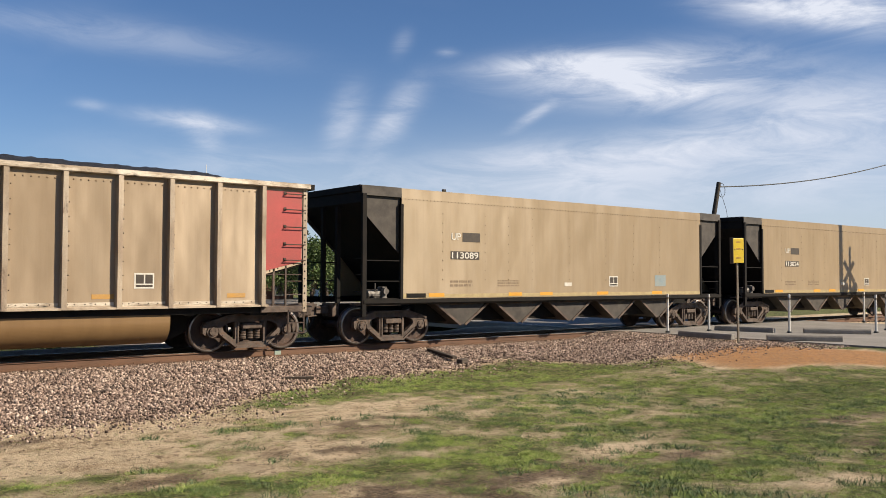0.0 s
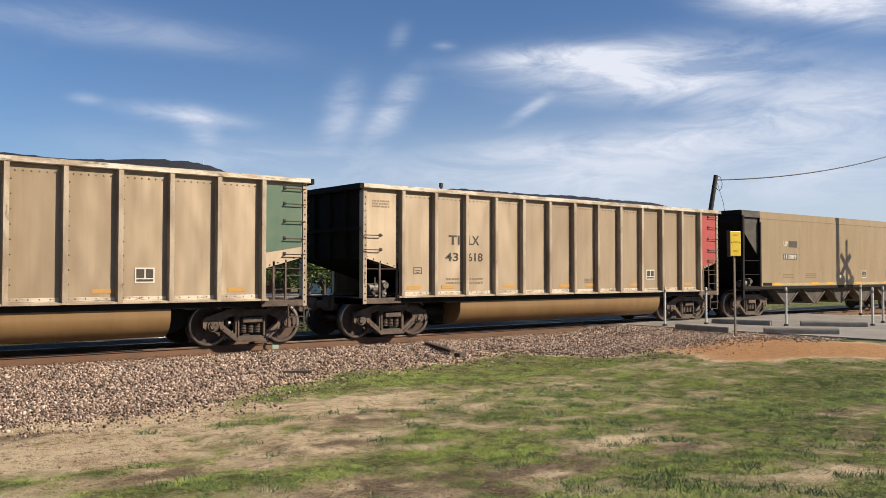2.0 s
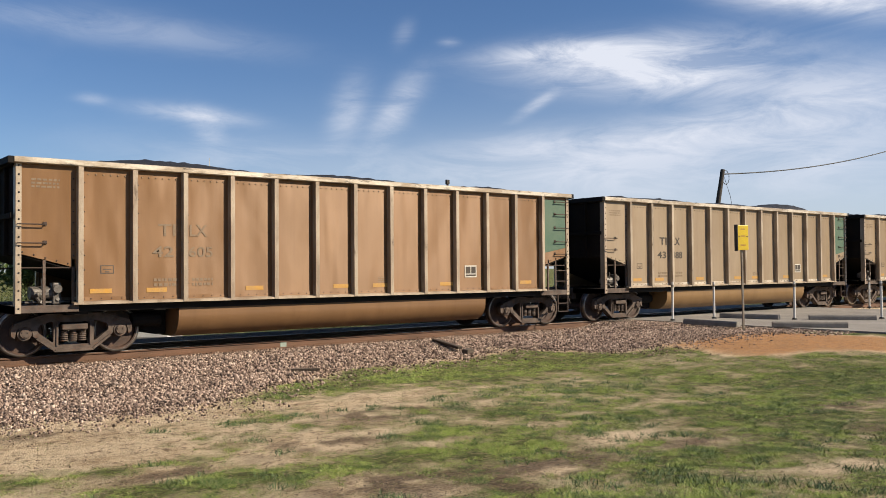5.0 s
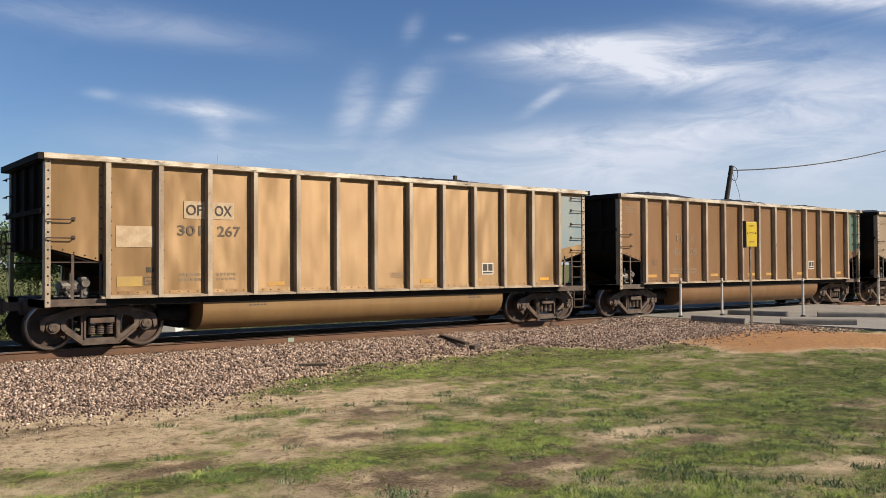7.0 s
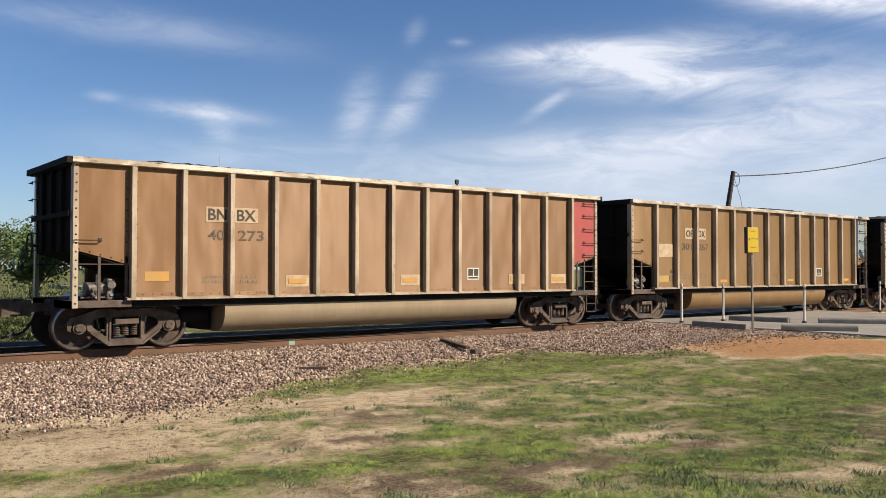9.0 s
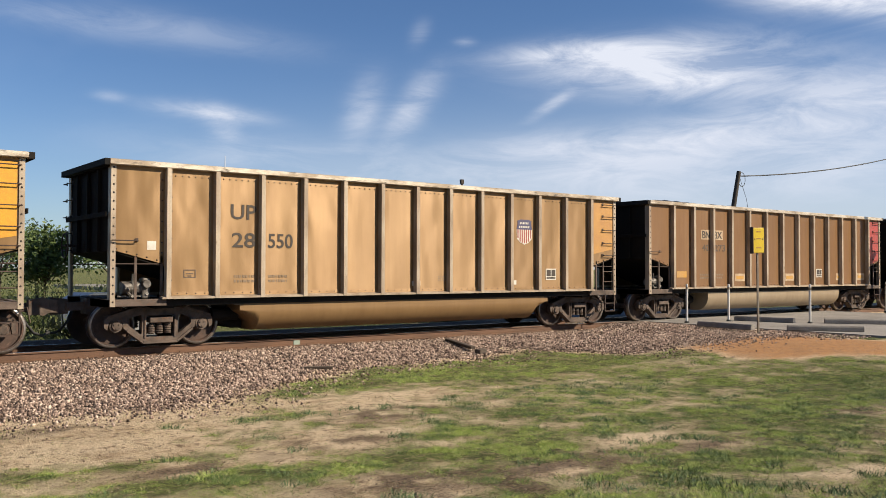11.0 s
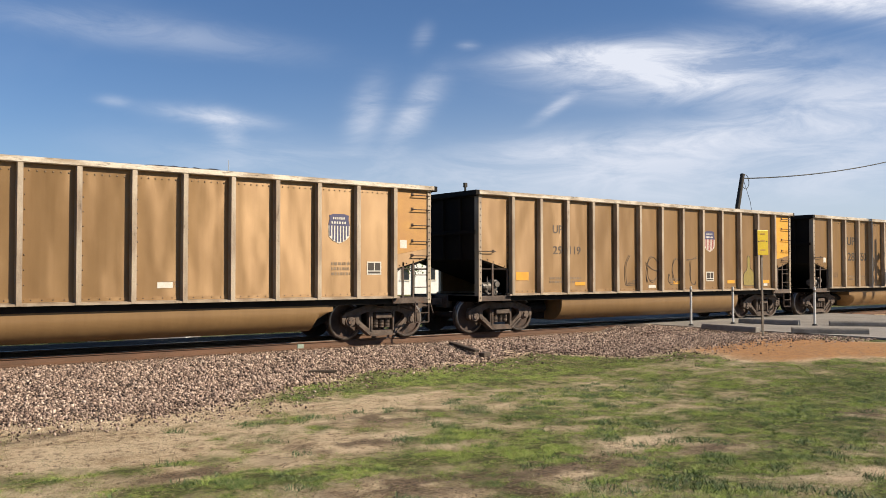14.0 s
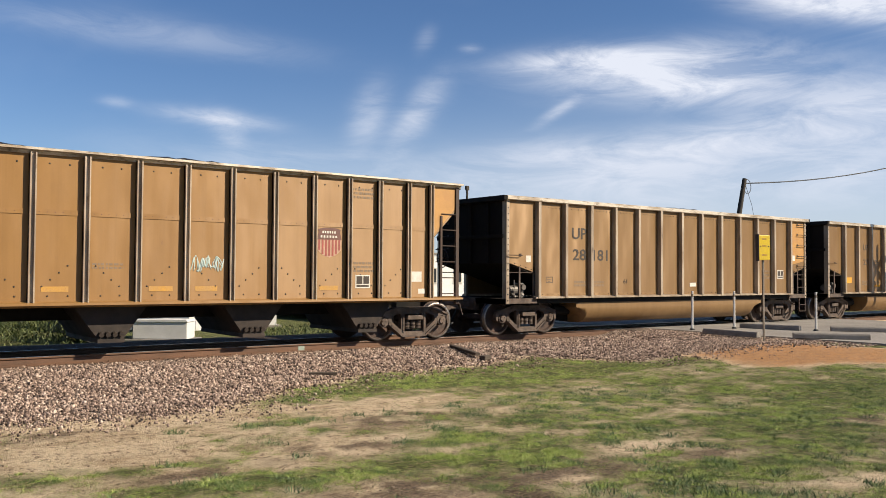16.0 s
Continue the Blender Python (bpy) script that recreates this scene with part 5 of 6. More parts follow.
def ground_z(x, y):
    x, y = np.asarray(x, float), np.asarray(y, float)
    rise = smooth(12.0, 20.0, x) * smooth(5.0, 10.0, y)
    base = -0.42 + 0.40 * rise + 0.14 * smooth(9.0, 2.0, y)
    bed = -0.21
    near = smooth(0.0, 1.0, (y - toe_y(x)) / np.maximum(17.15 - toe_y(x), 0.5))
    z = base + (bed - base) * near
    far_base = -0.75
    z = np.where(y > TRACK_Y, bed + (far_base - bed) * smooth(TRACK_Y + 4.8, TRACK_Y + 8.0, y), z)
    # level of the road crossing
    road = smooth(19.2, 20.6, x + 0.0 * y) * smooth(36.0, 34.0, x) * smooth(8.5, 10.8, y) * smooth(TRACK_Y + 8, TRACK_Y + 3, y)
    z = z * (1 - road) + (-0.05) * road
    heaps = 0.20 * (fbm(x * 1.5, y * 1.5, 55, 3) - 0.5) * near * smooth(17.6, 16.6, y) * (0.35 + 0.65 * smooth(9.0, 13.0, x))
    return z + (0.035 * (fbm(x * 0.7, y * 0.7, 21) - 0.5) + heaps) * (1 - road)


def blob(x, y, cx, cy, rx, ry):
    return np.exp(-((x - cx) / rx) ** 2 - ((y - cy) / ry) ** 2)


# worn and lush spots of the turf: x, y, half widths
BARE = ((2.7, 10.7, 1.5, 0.8), (4.0, 11.8, 1.6, 0.8), (2.3, 10.0, 1.0, 0.5), (3.2, 8.6, 0.7, 0.3), (7.5, 11.4, 1.4, 0.9), (5.3, 9.0, 0.9, 0.5), (4.7, 6.2, 0.5, 0.3),
        (7.9, 6.9, 0.9, 0.35), (8.5, 6.0, 0.6, 0.3), (8.3, 4.1, 0.9, 0.4), (12.2, 6.2, 0.8, 0.4), (10.4, 8.3, 0.9, 0.35), (6.2, 6.2, 0.8, 0.4), (4.6, 6.8, 0.6, 0.3))
LUSH = ((13.7, 12.8, 2.2, 0.9), (12.8, 14.3, 1.4, 0.6), (16.5, 12.2, 1.5, 0.5), (6.3, 7.5, 0.7, 0.35), (7.2, 7.1, 0.6, 0.3), (7.4, 5.4, 0.7, 0.35), (7.7, 3.7, 0.5, 0.3),
        (11.1, 6.5, 0.9, 0.6), (15.4, 7.3, 2.5, 1.0), (2.3, 9.1, 0.7, 0.25), (2.9, 8.0, 0.9, 0.3), (4.3, 7.8, 0.8, 0.3), (5.3, 7.6, 0.7, 0.3), (6.4, 8.5, 0.6, 0.3), (7.9, 13.3, 1.0, 0.35), (10.0, 13.2, 1.2, 0.6))


# spots of dark thatch and dead leaves: x, y, half widths
THATCH = ((6.2, 6.2, 1.2, 0.6), (4.7, 6.8, 0.8, 0.4), (8.6, 5.9, 0.7, 0.3), (12.2, 6.2, 0.9, 0.4), (5.3, 8.9, 0.8, 0.45), (3.4, 8.6, 0.7, 0.25), (7.2, 10.2, 1.3, 0.5), (2.4, 11.6, 0.9, 0.25), (5.0, 5.6, 0.8, 0.35), (10.4, 4.8, 0.8, 0.4))


def thatch(x, y):
    x, y = np.asarray(x, float), np.asarray(y, float)
    v = 0.0 * x
    for cx, cy, rx, ry in THATCH:
        v = v + blob(x, y, cx, cy, rx, ry)
    return np.clip(1.5 * v * smooth(0.32, 0.60, fbm(x * 3.5, y * 3.5, 93, 3)), 0, 1)


def grass_cover(x, y):
    """0: bare earth, 1: dense green turf."""
    x, y = np.asarray(x, float), np.asarray(y, float)
    n = fbm(x * 0.6, y * 0.6, 5, 3) * 0.30 + fbm(x * 2.1, y * 2.1, 15, 3) * 0.42 + fbm(x * 7.0, y * 7.0, 25, 3) * 0.28
    g = 0.53 + 1.8 * (n - 0.5) + 0.20 * smooth(5.5, 9.0, x) + 0.08 * smooth(9.5, 7.0, y)
    for cx, cy, rx, ry in BARE:
        g = g - 0.52 * blob(x, y, cx, cy, rx, ry)
    for cx, cy, rx, ry in LUSH:
        g = g + 0.42 * blob(x, y, cx, cy, rx, ry)
    g -= 0.75 * smooth(-0.7, 0.3, y - toe_y(x))
    g -= 1.3 * dirt_patch(x, y)
    g = np.where(y > TRACK_Y + 5.0, 0.85, g)
    return np.clip(g, 0, 1)


def dirt_patch(x, y):
    x, y = np.asarray(x, float), np.asarray(y, float)
    w = 1.4 * (fbm(x * 1.1, y * 1.1, 33) - 0.5)
    return smooth(26.2, 27.0, x + y + w) * smooth(13.0, 12.1, y + 0.6 * w) * smooth(20.9, 20.2, x + 0.3 * w) * smooth(15.9, 16.9, x + 0.5 * w)


def ground_material():
    m = bpy.data.materials.new("turf and bare earth")
    m.use_nodes = True
    n, l = m.node_tree.nodes, m.node_tree.links
    b = n["Principled BSDF"]
    tc = n.new("ShaderNodeTexCoord")

    def tex(scale, detail=6, rough=0.65):
        t = n.new("ShaderNodeTexNoise")
        t.inputs["Scale"].default_value, t.inputs["Detail"].default_value, t.inputs["Roughness"].default_value = scale, detail, rough
        l.new(tc.outputs["Object"], t.inputs["Vector"])
        return t.outputs["Fac"]

    def rng(f, a, c, lo=0.0, hi=1.0):
        r = n.new("ShaderNodeMapRange")
        for k, v in (("From Min", a), ("From Max", c), ("To Min", lo), ("To Max", hi)):
            r.inputs[k].default_value = v
        l.new(f, r.inputs["Value"])
        return r.outputs[0]

    def mix(f, a, c):
        x = n.new("ShaderNodeMix")
        x.data_type = "RGBA"
        l.new(f, x.inputs[0])
        for s, v in ((x.inputs[6], a), (x.inputs[7], c)):
            if isinstance(v, tuple):
                s.default_value = (*v, 1)
            else:
                l.new(v, s)
        return x.outputs[2]

    def attr(name):
        a = n.new("ShaderNodeAttribute")
        a.attribute_name = name
        return a.outputs["Fac"]
    earth = mix(rng(tex(3.0), 0.38, 0.62), (0.64, 0.505, 0.33), (0.37, 0.265, 0.16))
    earth = mix(rng(tex(1.2), 0.42, 0.60), earth, (0.66, 0.53, 0.355))
    earth = mix(rng(tex(9.0), 0.52, 0.66), earth, (0.17, 0.115, 0.07))
    earth = mix(rng(tex(26.0), 0.52, 0.62), earth, (0.66, 0.53, 0.36))
    earth = mix(rng(tex(48.0, 4), 0.58, 0.68), earth, (0.09, 0.062, 0.038))
    turf = mix(rng(tex(6.0, 3), 0.40, 0.60), (0.165, 0.19, 0.05), (0.07, 0.08, 0.026))
    turf = mix(rng(tex(11.0, 4), 0.54, 0.64), turf, (0.30, 0.24, 0.13))
    turf = mix(rng(tex(30.0, 4), 0.50, 0.60), turf, (0.05, 0.05, 0.018))
    col = mix(rng(attr("turf"), 0.3, 0.85), earth, turf)
    col = mix(rng(attr("thatch"), 0.1, 1.0, 0.0, 0.85), col, mix(rng(tex(24.0, 4), 0.42, 0.58), (0.19, 0.13, 0.085), (0.06, 0.042, 0.028)))
    clay = mix(rng(tex(6.0), 0.4, 0.62), (0.484, 0.25, 0.101), (0.39, 0.218, 0.105))
    clay = mix(rng(tex(14.0), 0.50, 0.66), clay, (0.281, 0.164, 0.0858))
    clay = mix(rng(tex(40.0), 0.56, 0.68), clay, (0.452, 0.296, 0.172))
    col = mix(attr("clay"), col, clay)
    # dark base under the loose stones: shade of the gaps is in the colour
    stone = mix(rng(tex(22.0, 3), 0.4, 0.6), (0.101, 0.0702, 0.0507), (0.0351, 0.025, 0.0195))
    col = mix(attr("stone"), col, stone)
    l.new(col, b.inputs["Base Color"])
    b.inputs["Roughness"].default_value = 0.95
    b.inputs["Specular IOR Level"].default_value = 0.2
    bp = n.new("ShaderNodeBump")
    bp.inputs["Strength"].default_value, bp.inputs["Distance"].default_value = 1.0, 0.06
    l.new(tex(38.0, 6, 0.7), bp.inputs["Height"])
    l.new(bp.outputs[0], b.inputs["Normal"])
    return m


def build_ground():
    def axis(lo, hi, step, far):
        core = list(np.arange(lo, hi + 1e-6, step))
        out, s = [], step
        v = hi
        while v < far:
            s *= 1.35
            v += s
            out.append(v)
        back, s, v = [], step, lo
        while v > -far:
            s *= 1.35
            v -= s
            back.append(v)
        return np.array(back[::-1] + core + out)
    xs, ys = axis(-1, 24, 0.11, 3500), axis(2, 22, 0.11, 3500)
    X, Y = np.meshgrid(xs, ys, indexing="ij")
    Z = ground_z(X, Y)
    far = np.hypot(X - 10, Y - 12) > 120
    Z = np.where(far, np.minimum(Z, -0.75), Z)
    Z = Z + 0.03 * (fbm(X * 5, Y * 5, 77, 2) - 0.5) * (Y < 17.3)
    nx, ny = X.shape
    idx = np.arange(nx * ny).reshape(nx, ny)
    faces = np.stack([idx[:-1, :-1], idx[1:, :-1], idx[1:, 1:], idx[:-1, 1:]], -1).reshape(-1, 4)
    me = bpy.data.meshes.new("ground")
    me.vertices.add(nx * ny)
    me.vertices.foreach_set("co", np.stack([X, Y, Z], -1).astype(np.float32).ravel())
    me.loops.add(faces.size)
    me.loops.foreach_set("vertex_index", faces.astype(np.int32).ravel())
    me.polygons.add(len(faces))
    me.polygons.foreach_set("loop_start", np.arange(0, faces.size, 4, dtype=np.int32))
    me.update(calc_edges=True)
    fx, fy = X.ravel(), Y.ravel()
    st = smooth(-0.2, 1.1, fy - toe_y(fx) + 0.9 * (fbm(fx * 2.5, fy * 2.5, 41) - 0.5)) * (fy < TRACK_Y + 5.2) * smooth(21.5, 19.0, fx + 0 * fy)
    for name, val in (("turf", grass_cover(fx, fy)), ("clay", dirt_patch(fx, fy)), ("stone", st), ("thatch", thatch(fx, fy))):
        a = me.attributes.new(name, "FLOAT", "POINT")
        a.data.foreach_set("value", np.asarray(val, np.float32))
    me.shade_smooth()
    me.materials.append(ground_material())
    tagged(new("ground", me), "patchy green turf and bare sandy earth", "ground", kind="structure")


build_ground()


# ---- road crossing ----
def build_road():
    bm = bmesh.new()
    box(bm, 21.6, 33.0, -60.0, TRACK_Y - 0.83, -0.30, 0.0)
    part("road", bm, "asphalt", None, "pale worn asphalt road to the level crossing")
    tagged(bpy.data.objects["road"], "", "road", kind="structure")
    bm = bmesh.new()
    box(bm, 21.6, 33.0, TRACK_Y + 0.83, 90.0, -0.30, 0.0)
    r = part("road", bm, "asphalt", None, "pale worn asphalt road beyond the level crossing")
    tagged(r, "", "road", kind="structure")
    deck = tagged(new("crossing_deck"), "dark timber panels between the rails", "crossing", kind="structure")

    def panel(bm):
        box(bm, 0, 1.36, -0.62, 0.62, -0.25, -0.012, 0.012)
    for k in range(8):
        dress("panel", shared("deck_panel", panel), "wood", deck, "", (21.7 + 1.4 * k, TRACK_Y, 0))

    def end_block(bm):
        box(bm, -0.40, 0.40, -0.28, 0.28, -0.25, 0.02, 0.02)
    dress("end_block", shared("end_block", end_block), "wood", deck, "", (20.9, TRACK_Y - 1.15, -0.02))


build_road()


def wheel_stop(x0, y0, x1, y1):
    def make(bm):
        loft(bm, [(-0.10, 0), (-0.085, 0.11), (-0.05, 0.15), (0.05, 0.15), (0.085, 0.11), (0.10, 0)], -0.94, 0.94)
        bmesh.ops.bevel(bm, geom=[e for e in bm.edges], offset=0.012, segments=1, affect="EDGES")
    mid = ((x0 + x1) / 2, (y0 + y1) / 2)
    m = pose(mid[0], mid[1], 0.0, 0, 0, math.degrees(math.atan2(y1 - y0, x1 - x0)))
    ob = dress("wheel_stop", shared("wheel_stop", make), "concrete", None, "", m)
    return tagged(ob, "weathered grey concrete wheel stop on the asphalt", "wheel stop", "wheel stops by the crossing")


for line in ((20.95, 15.2, 20.75, 13.38), (21.45, 12.78, 22.55, 11.3), (24.27, 16.42, 24.65, 14.3), (25.2, 13.8, 26.3, 12.3)):
    wheel_stop(*line)


def marker_post(x, y, h, lean):
    def make(bm):
        cyl(bm, (0, 0, -0.15), (0, 0, h), 0.036, 14)
        cyl(bm, (0, 0, h), (0, 0, h + 0.012), 0.036, 14, 0.024)
    p = tagged(new("marker_post"), "slim white plastic marker post by the crossing", "post", "marker posts")
    p.matrix_basis = pose(x, y, 0.0, lean, -lean, 0)
    dress("tube", shared(("post", h), make, False), "post", p)
    bm = bmesh.new()
    cyl(bm, (0, 0, -0.02), (0, 0, 0.05), 0.09, 14, 0.06)
    part("base", bm, "rubber", p, "black rubber base")
    bm = bmesh.new()
    cyl(bm, (0, 0, h - 0.16), (0, 0, h - 0.08), 0.0375, 14)
    part("band", bm, "galv", p)


for a in ((22.0, 16.42, 1.17, 0.6), (23.75, 16.15, 1.15, -0.4), (24.9, 14.1, 1.16, 0.3), (33.9, 16.1, 1.15, 0.5), (27.1, 12.5, 1.16, -0.6), (28.9, 13.0, 1.16, 0.4)):
    marker_post(*a)


def warning_sign():
    s = tagged(new("roadside_sign"), "yellow enamel sign on a thin steel post in gravel", "sign")
    s.matrix_basis = pose(20.55, 13.08, -0.08, 0, -0.6, -22)
    bm = bmesh.new()
    box(bm, -0.025, 0.025, -0.02, 0.02, -0.3, 2.72, 0.004)
    part("post", bm, "galv", s, "rusty galvanised post")
    bm = bmesh.new()
    box(bm, -0.165, 0.165, -0.075, -0.022, 2.14, 2.80, 0.012)
    p = part("panel", bm, "sign", s)
    # dark strip on the left only: the panel's unlit side put into colour
    bm = bmesh.new()
    box(bm, -0.185, -0.165, -0.09, 0.05, 2.12, 2.82, 0.004)
    part("panel_edge", bm, "ink", s)
    for z, w in ((2.68, 0.07), (2.50, 0.07), (2.26, 0.08)):
        bm = bmesh.new()
        for i in range(4):
            box(bm, -w + i * w / 2, -w + i * w / 2 + w * 0.38, -0.079, -0.075, z, z + 0.032)
        part("small_print", bm, "faint_yellow", p)
    for x in (-0.12, 0.12):
        bm = bmesh.new()
        cyl(bm, (x, -0.08, 2.50), (x, -0.074, 2.50), 0.018, 10)
        part("bolt", bm, "ink", p)


warning_sign()


def crossing_signal(shadow_x, shadow_z, y):
    """A crossbuck mast and its raised gate arm; they stand where their shadow on the wagons comes from."""
    k = (TRACK_Y - 1.55 - y) / -SUN_DIR.y
    x, z = shadow_x + k * SUN_DIR.x, shadow_z + k * SUN_DIR.z
    m = tagged(new("crossing_signal"), "crossbuck mast with a raised gate arm by the road", "crossing signal")
    m.matrix_basis = pose(x, y, 0.0)
    bm = bmesh.new()
    cyl(bm, (0, 0, -0.1), (0, 0, z + 0.9), 0.07, 14)
    part("mast", bm, "galv", m)
    for a in (45, -45):
        bm = bmesh.new()
        box(bm, -0.60, 0.60, -0.10, -0.085, -0.11, 0.11, 0.004)
        bmesh.ops.transform(bm, matrix=pose(0, 0 if a > 0 else -0.016, z, 0, a, 0), verts=bm.verts)
        part("crossbuck_board", bm, "white", m)
    for s in (-1, 1):
        bm = bmesh.new()
        cyl(bm, (s * 0.38, -0.12, z - 0.75), (s * 0.38, 0.06, z - 0.75), 0.20, 20)
        cyl(bm, (0, 0, z - 0.75), (s * 0.38, 0, z - 0.75), 0.03, 8)
        part("signal_lamp", bm, "black", m)
    bm = bmesh.new()
    box(bm, -0.80, -0.66, -0.1, 0.1, 0.9, z + 3.2, 0.01)
    box(bm, -0.9, -0.56, -0.2, 0.2, 0.3, 1.3, 0.03)
    box(bm, -0.82, 0.0, -0.05, 0.05, 0.9, 1.0)
    part("gate_arm", bm, "white", m)


crossing_signal(35.35, 2.05, 15.5)


# ---- poles and cable ----
def poles():
    p = tagged(new("utility_pole"), "dark leaning timber utility pole beyond the track", "utility pole")
    p.matrix_basis = pose(42.95, 30, -0.75)
    bm = bmesh.new()
    cyl(bm, (0, 0, -0.3), (2.26, 0, 8.16), 0.19, 16, 0.13)
    part("shaft", bm, "pole", p)
    tube("wire_loop", [(2.26 + 0.28 + 0.36 * cos(a * 0.5), 0, 7.72 + 0.42 * sin(a * 0.5)) for a in range(14)], 0.018, "cable", p)
    tube("guy_wire", [(2.24, 0, 8.0), (3.0, 0, 6.6), (3.9, 0, 3.5), (4.6, 0, 0.05)], 0.012, "cable", p)
    q = tagged(new("utility_pole"), "tall dark timber utility pole carrying a cable", "utility pole")
    q.matrix_basis = pose(75.0, 30, -0.75)
    bm = bmesh.new()
    cyl(bm, (0, 0, -0.3), (0, 0, 13.6), 0.2, 16, 0.14)
    part("shaft", bm, "pole", q)
    pts = [(45.2 + s, 30.0, 7.15 + 0.078 * s + 0.0031 * s * s) for s in [k * 0.75 for k in range(41)]]
    c = tube("overhead_cable", pts, 0.035, "cable")
    tagged(c, "black overhead cable strung between two poles", "cable")
    a = tagged(new("antenna_mast"), "slim white mast among the buildings", "mast")
    a.matrix_basis = pose(26.05, 60, -0.75)
    bm = bmesh.new()
    cyl(bm, (0, 0, 0), (0, 0, 9.4), 0.07, 10)
    cyl(bm, (0, 0, 9.4), (0, 0, 10.6), 0.035, 8, 0.02)
    part("shaft", bm, "post", a)
    a = tagged(new("street_lamp"), "dark steel lamp pole among the buildings", "street lamp")
    a.matrix_basis = pose(48.3, 60, -0.75)
    bm = bmesh.new()
    cyl(bm, (0, 0, 0), (0, 0, 9.9), 0.1, 10)
    part("shaft", bm, "pole", a)
    bm = bmesh.new()
    box(bm, -0.16, 0.16, -0.12, 0.12, 9.9, 10.3, 0.03)
    part("lamp_head", bm, "pole", a)


poles()


# ---- beyond the track ----
def shed():
    s = tagged(new("shed"), "small white metal shed on the grass beyond the track", "shed")
    s.matrix_basis = pose(12.95, 36.5, -0.75)
    bm = bmesh.new()
    box(bm, -1.5, 1.5, -1.5, 1.5, 0, 3.02)
    part("wall", bm, "shed", s)
    for k in range(11):
        bm = bmesh.new()
        box(bm, -1.46 + k * 0.28, -1.40 + k * 0.28, -1.52, -1.5, 0.05, 2.98)
        part("rib", bm, "shed", s)
    bm = bmesh.new()
    prism(bm, [(-1.62, 3.0), (1.62, 3.0), (1.62, 3.07), (0, 3.22), (-1.62, 3.07)], -1.62, 1.62)
    part("roof", bm, "shed", s)
    bm = bmesh.new()
    box(bm, -1.25, -0.35, -1.535, -1.52, 0.05, 2.1, 0.004)
    d = part("door", bm, "roof", s, "grey steel door")
    bm = bmesh.new()
    cyl(bm, (-0.45, -1.56, 1.05), (-0.45, -1.53, 1.05), 0.03, 8)
    part("handle", bm, "black", d)


def utility_box(x, y, turn, w, d, h):
    u = tagged(new("utility_box"), "low white metal utility box on a concrete pad", "utility box")
    u.matrix_basis = pose(x, y, -0.72, 0, 0, turn)
    bm = bmesh.new()
    box(bm, -w / 2 - 0.2, w / 2 + 0.2, -d / 2 - 0.2, d / 2 + 0.2, -0.2, 0.06, 0.01)
    part("pad", bm, "concrete", u)
    bm = bmesh.new()
    box(bm, -w / 2, w / 2, -d / 2, d / 2, 0.06, h, 0.02)
    part("body", bm, "shed", u)
    bm = bmesh.new()
    prism(bm, [(-w / 2 - 0.04, h), (w / 2 + 0.04, h), (w / 2 - 0.05, h + 0.07), (-w / 2 + 0.05, h + 0.07)], -d / 2 - 0.04, d / 2 + 0.04)
    part("lid", bm, "shed", u)


def building(name, label, x, y, w, d, h, wall, floors, per_floor, turn=0):
    b = tagged(new(name), label, "building")
    b.matrix_basis = pose(x, y, -0.8, 0, 0, turn)
    bm = bmesh.new()
    box(bm, -w / 2, w / 2, 0, d, 0, h)
    part("wall", bm, wall, b)
    bm = bmesh.new()
    box(bm, -w / 2 - 0.15, w / 2 + 0.15, -0.15, d + 0.15, h, h + 0.22, 0.03)
    part("roof", bm, "concrete", b)
    for f in range(floors):
        for k in range(per_floor):
            cx, cz = -w / 2 + (k + 0.5) * w / per_floor, (f + 0.35) * h / floors
            hw, hh = min(0.55, w / per_floor * 0.3), min(0.75, h / floors * 0.26)
            bm = bmesh.new()
            for s in (-1, 1):
                box(bm, cx + s * hw - 0.05, cx + s * hw + 0.05, -0.06, 0.02, cz, cz + 2 * hh)
            box(bm, cx - hw - 0.05, cx + hw + 0.05, -0.06, 0.02, cz + 2 * hh, cz + 2 * hh + 0.1)
            box(bm, cx - hw - 0.1, cx + hw + 0.1, -0.12, 0.02, cz - 0.1, cz)
            win = part("window", bm, "white", b)
            bm = bmesh.new()
            box(bm, cx - hw + 0.05, cx + hw - 0.05, -0.03, 0.01, cz, cz + 2 * hh)
            part("pane", bm, "glass", win)


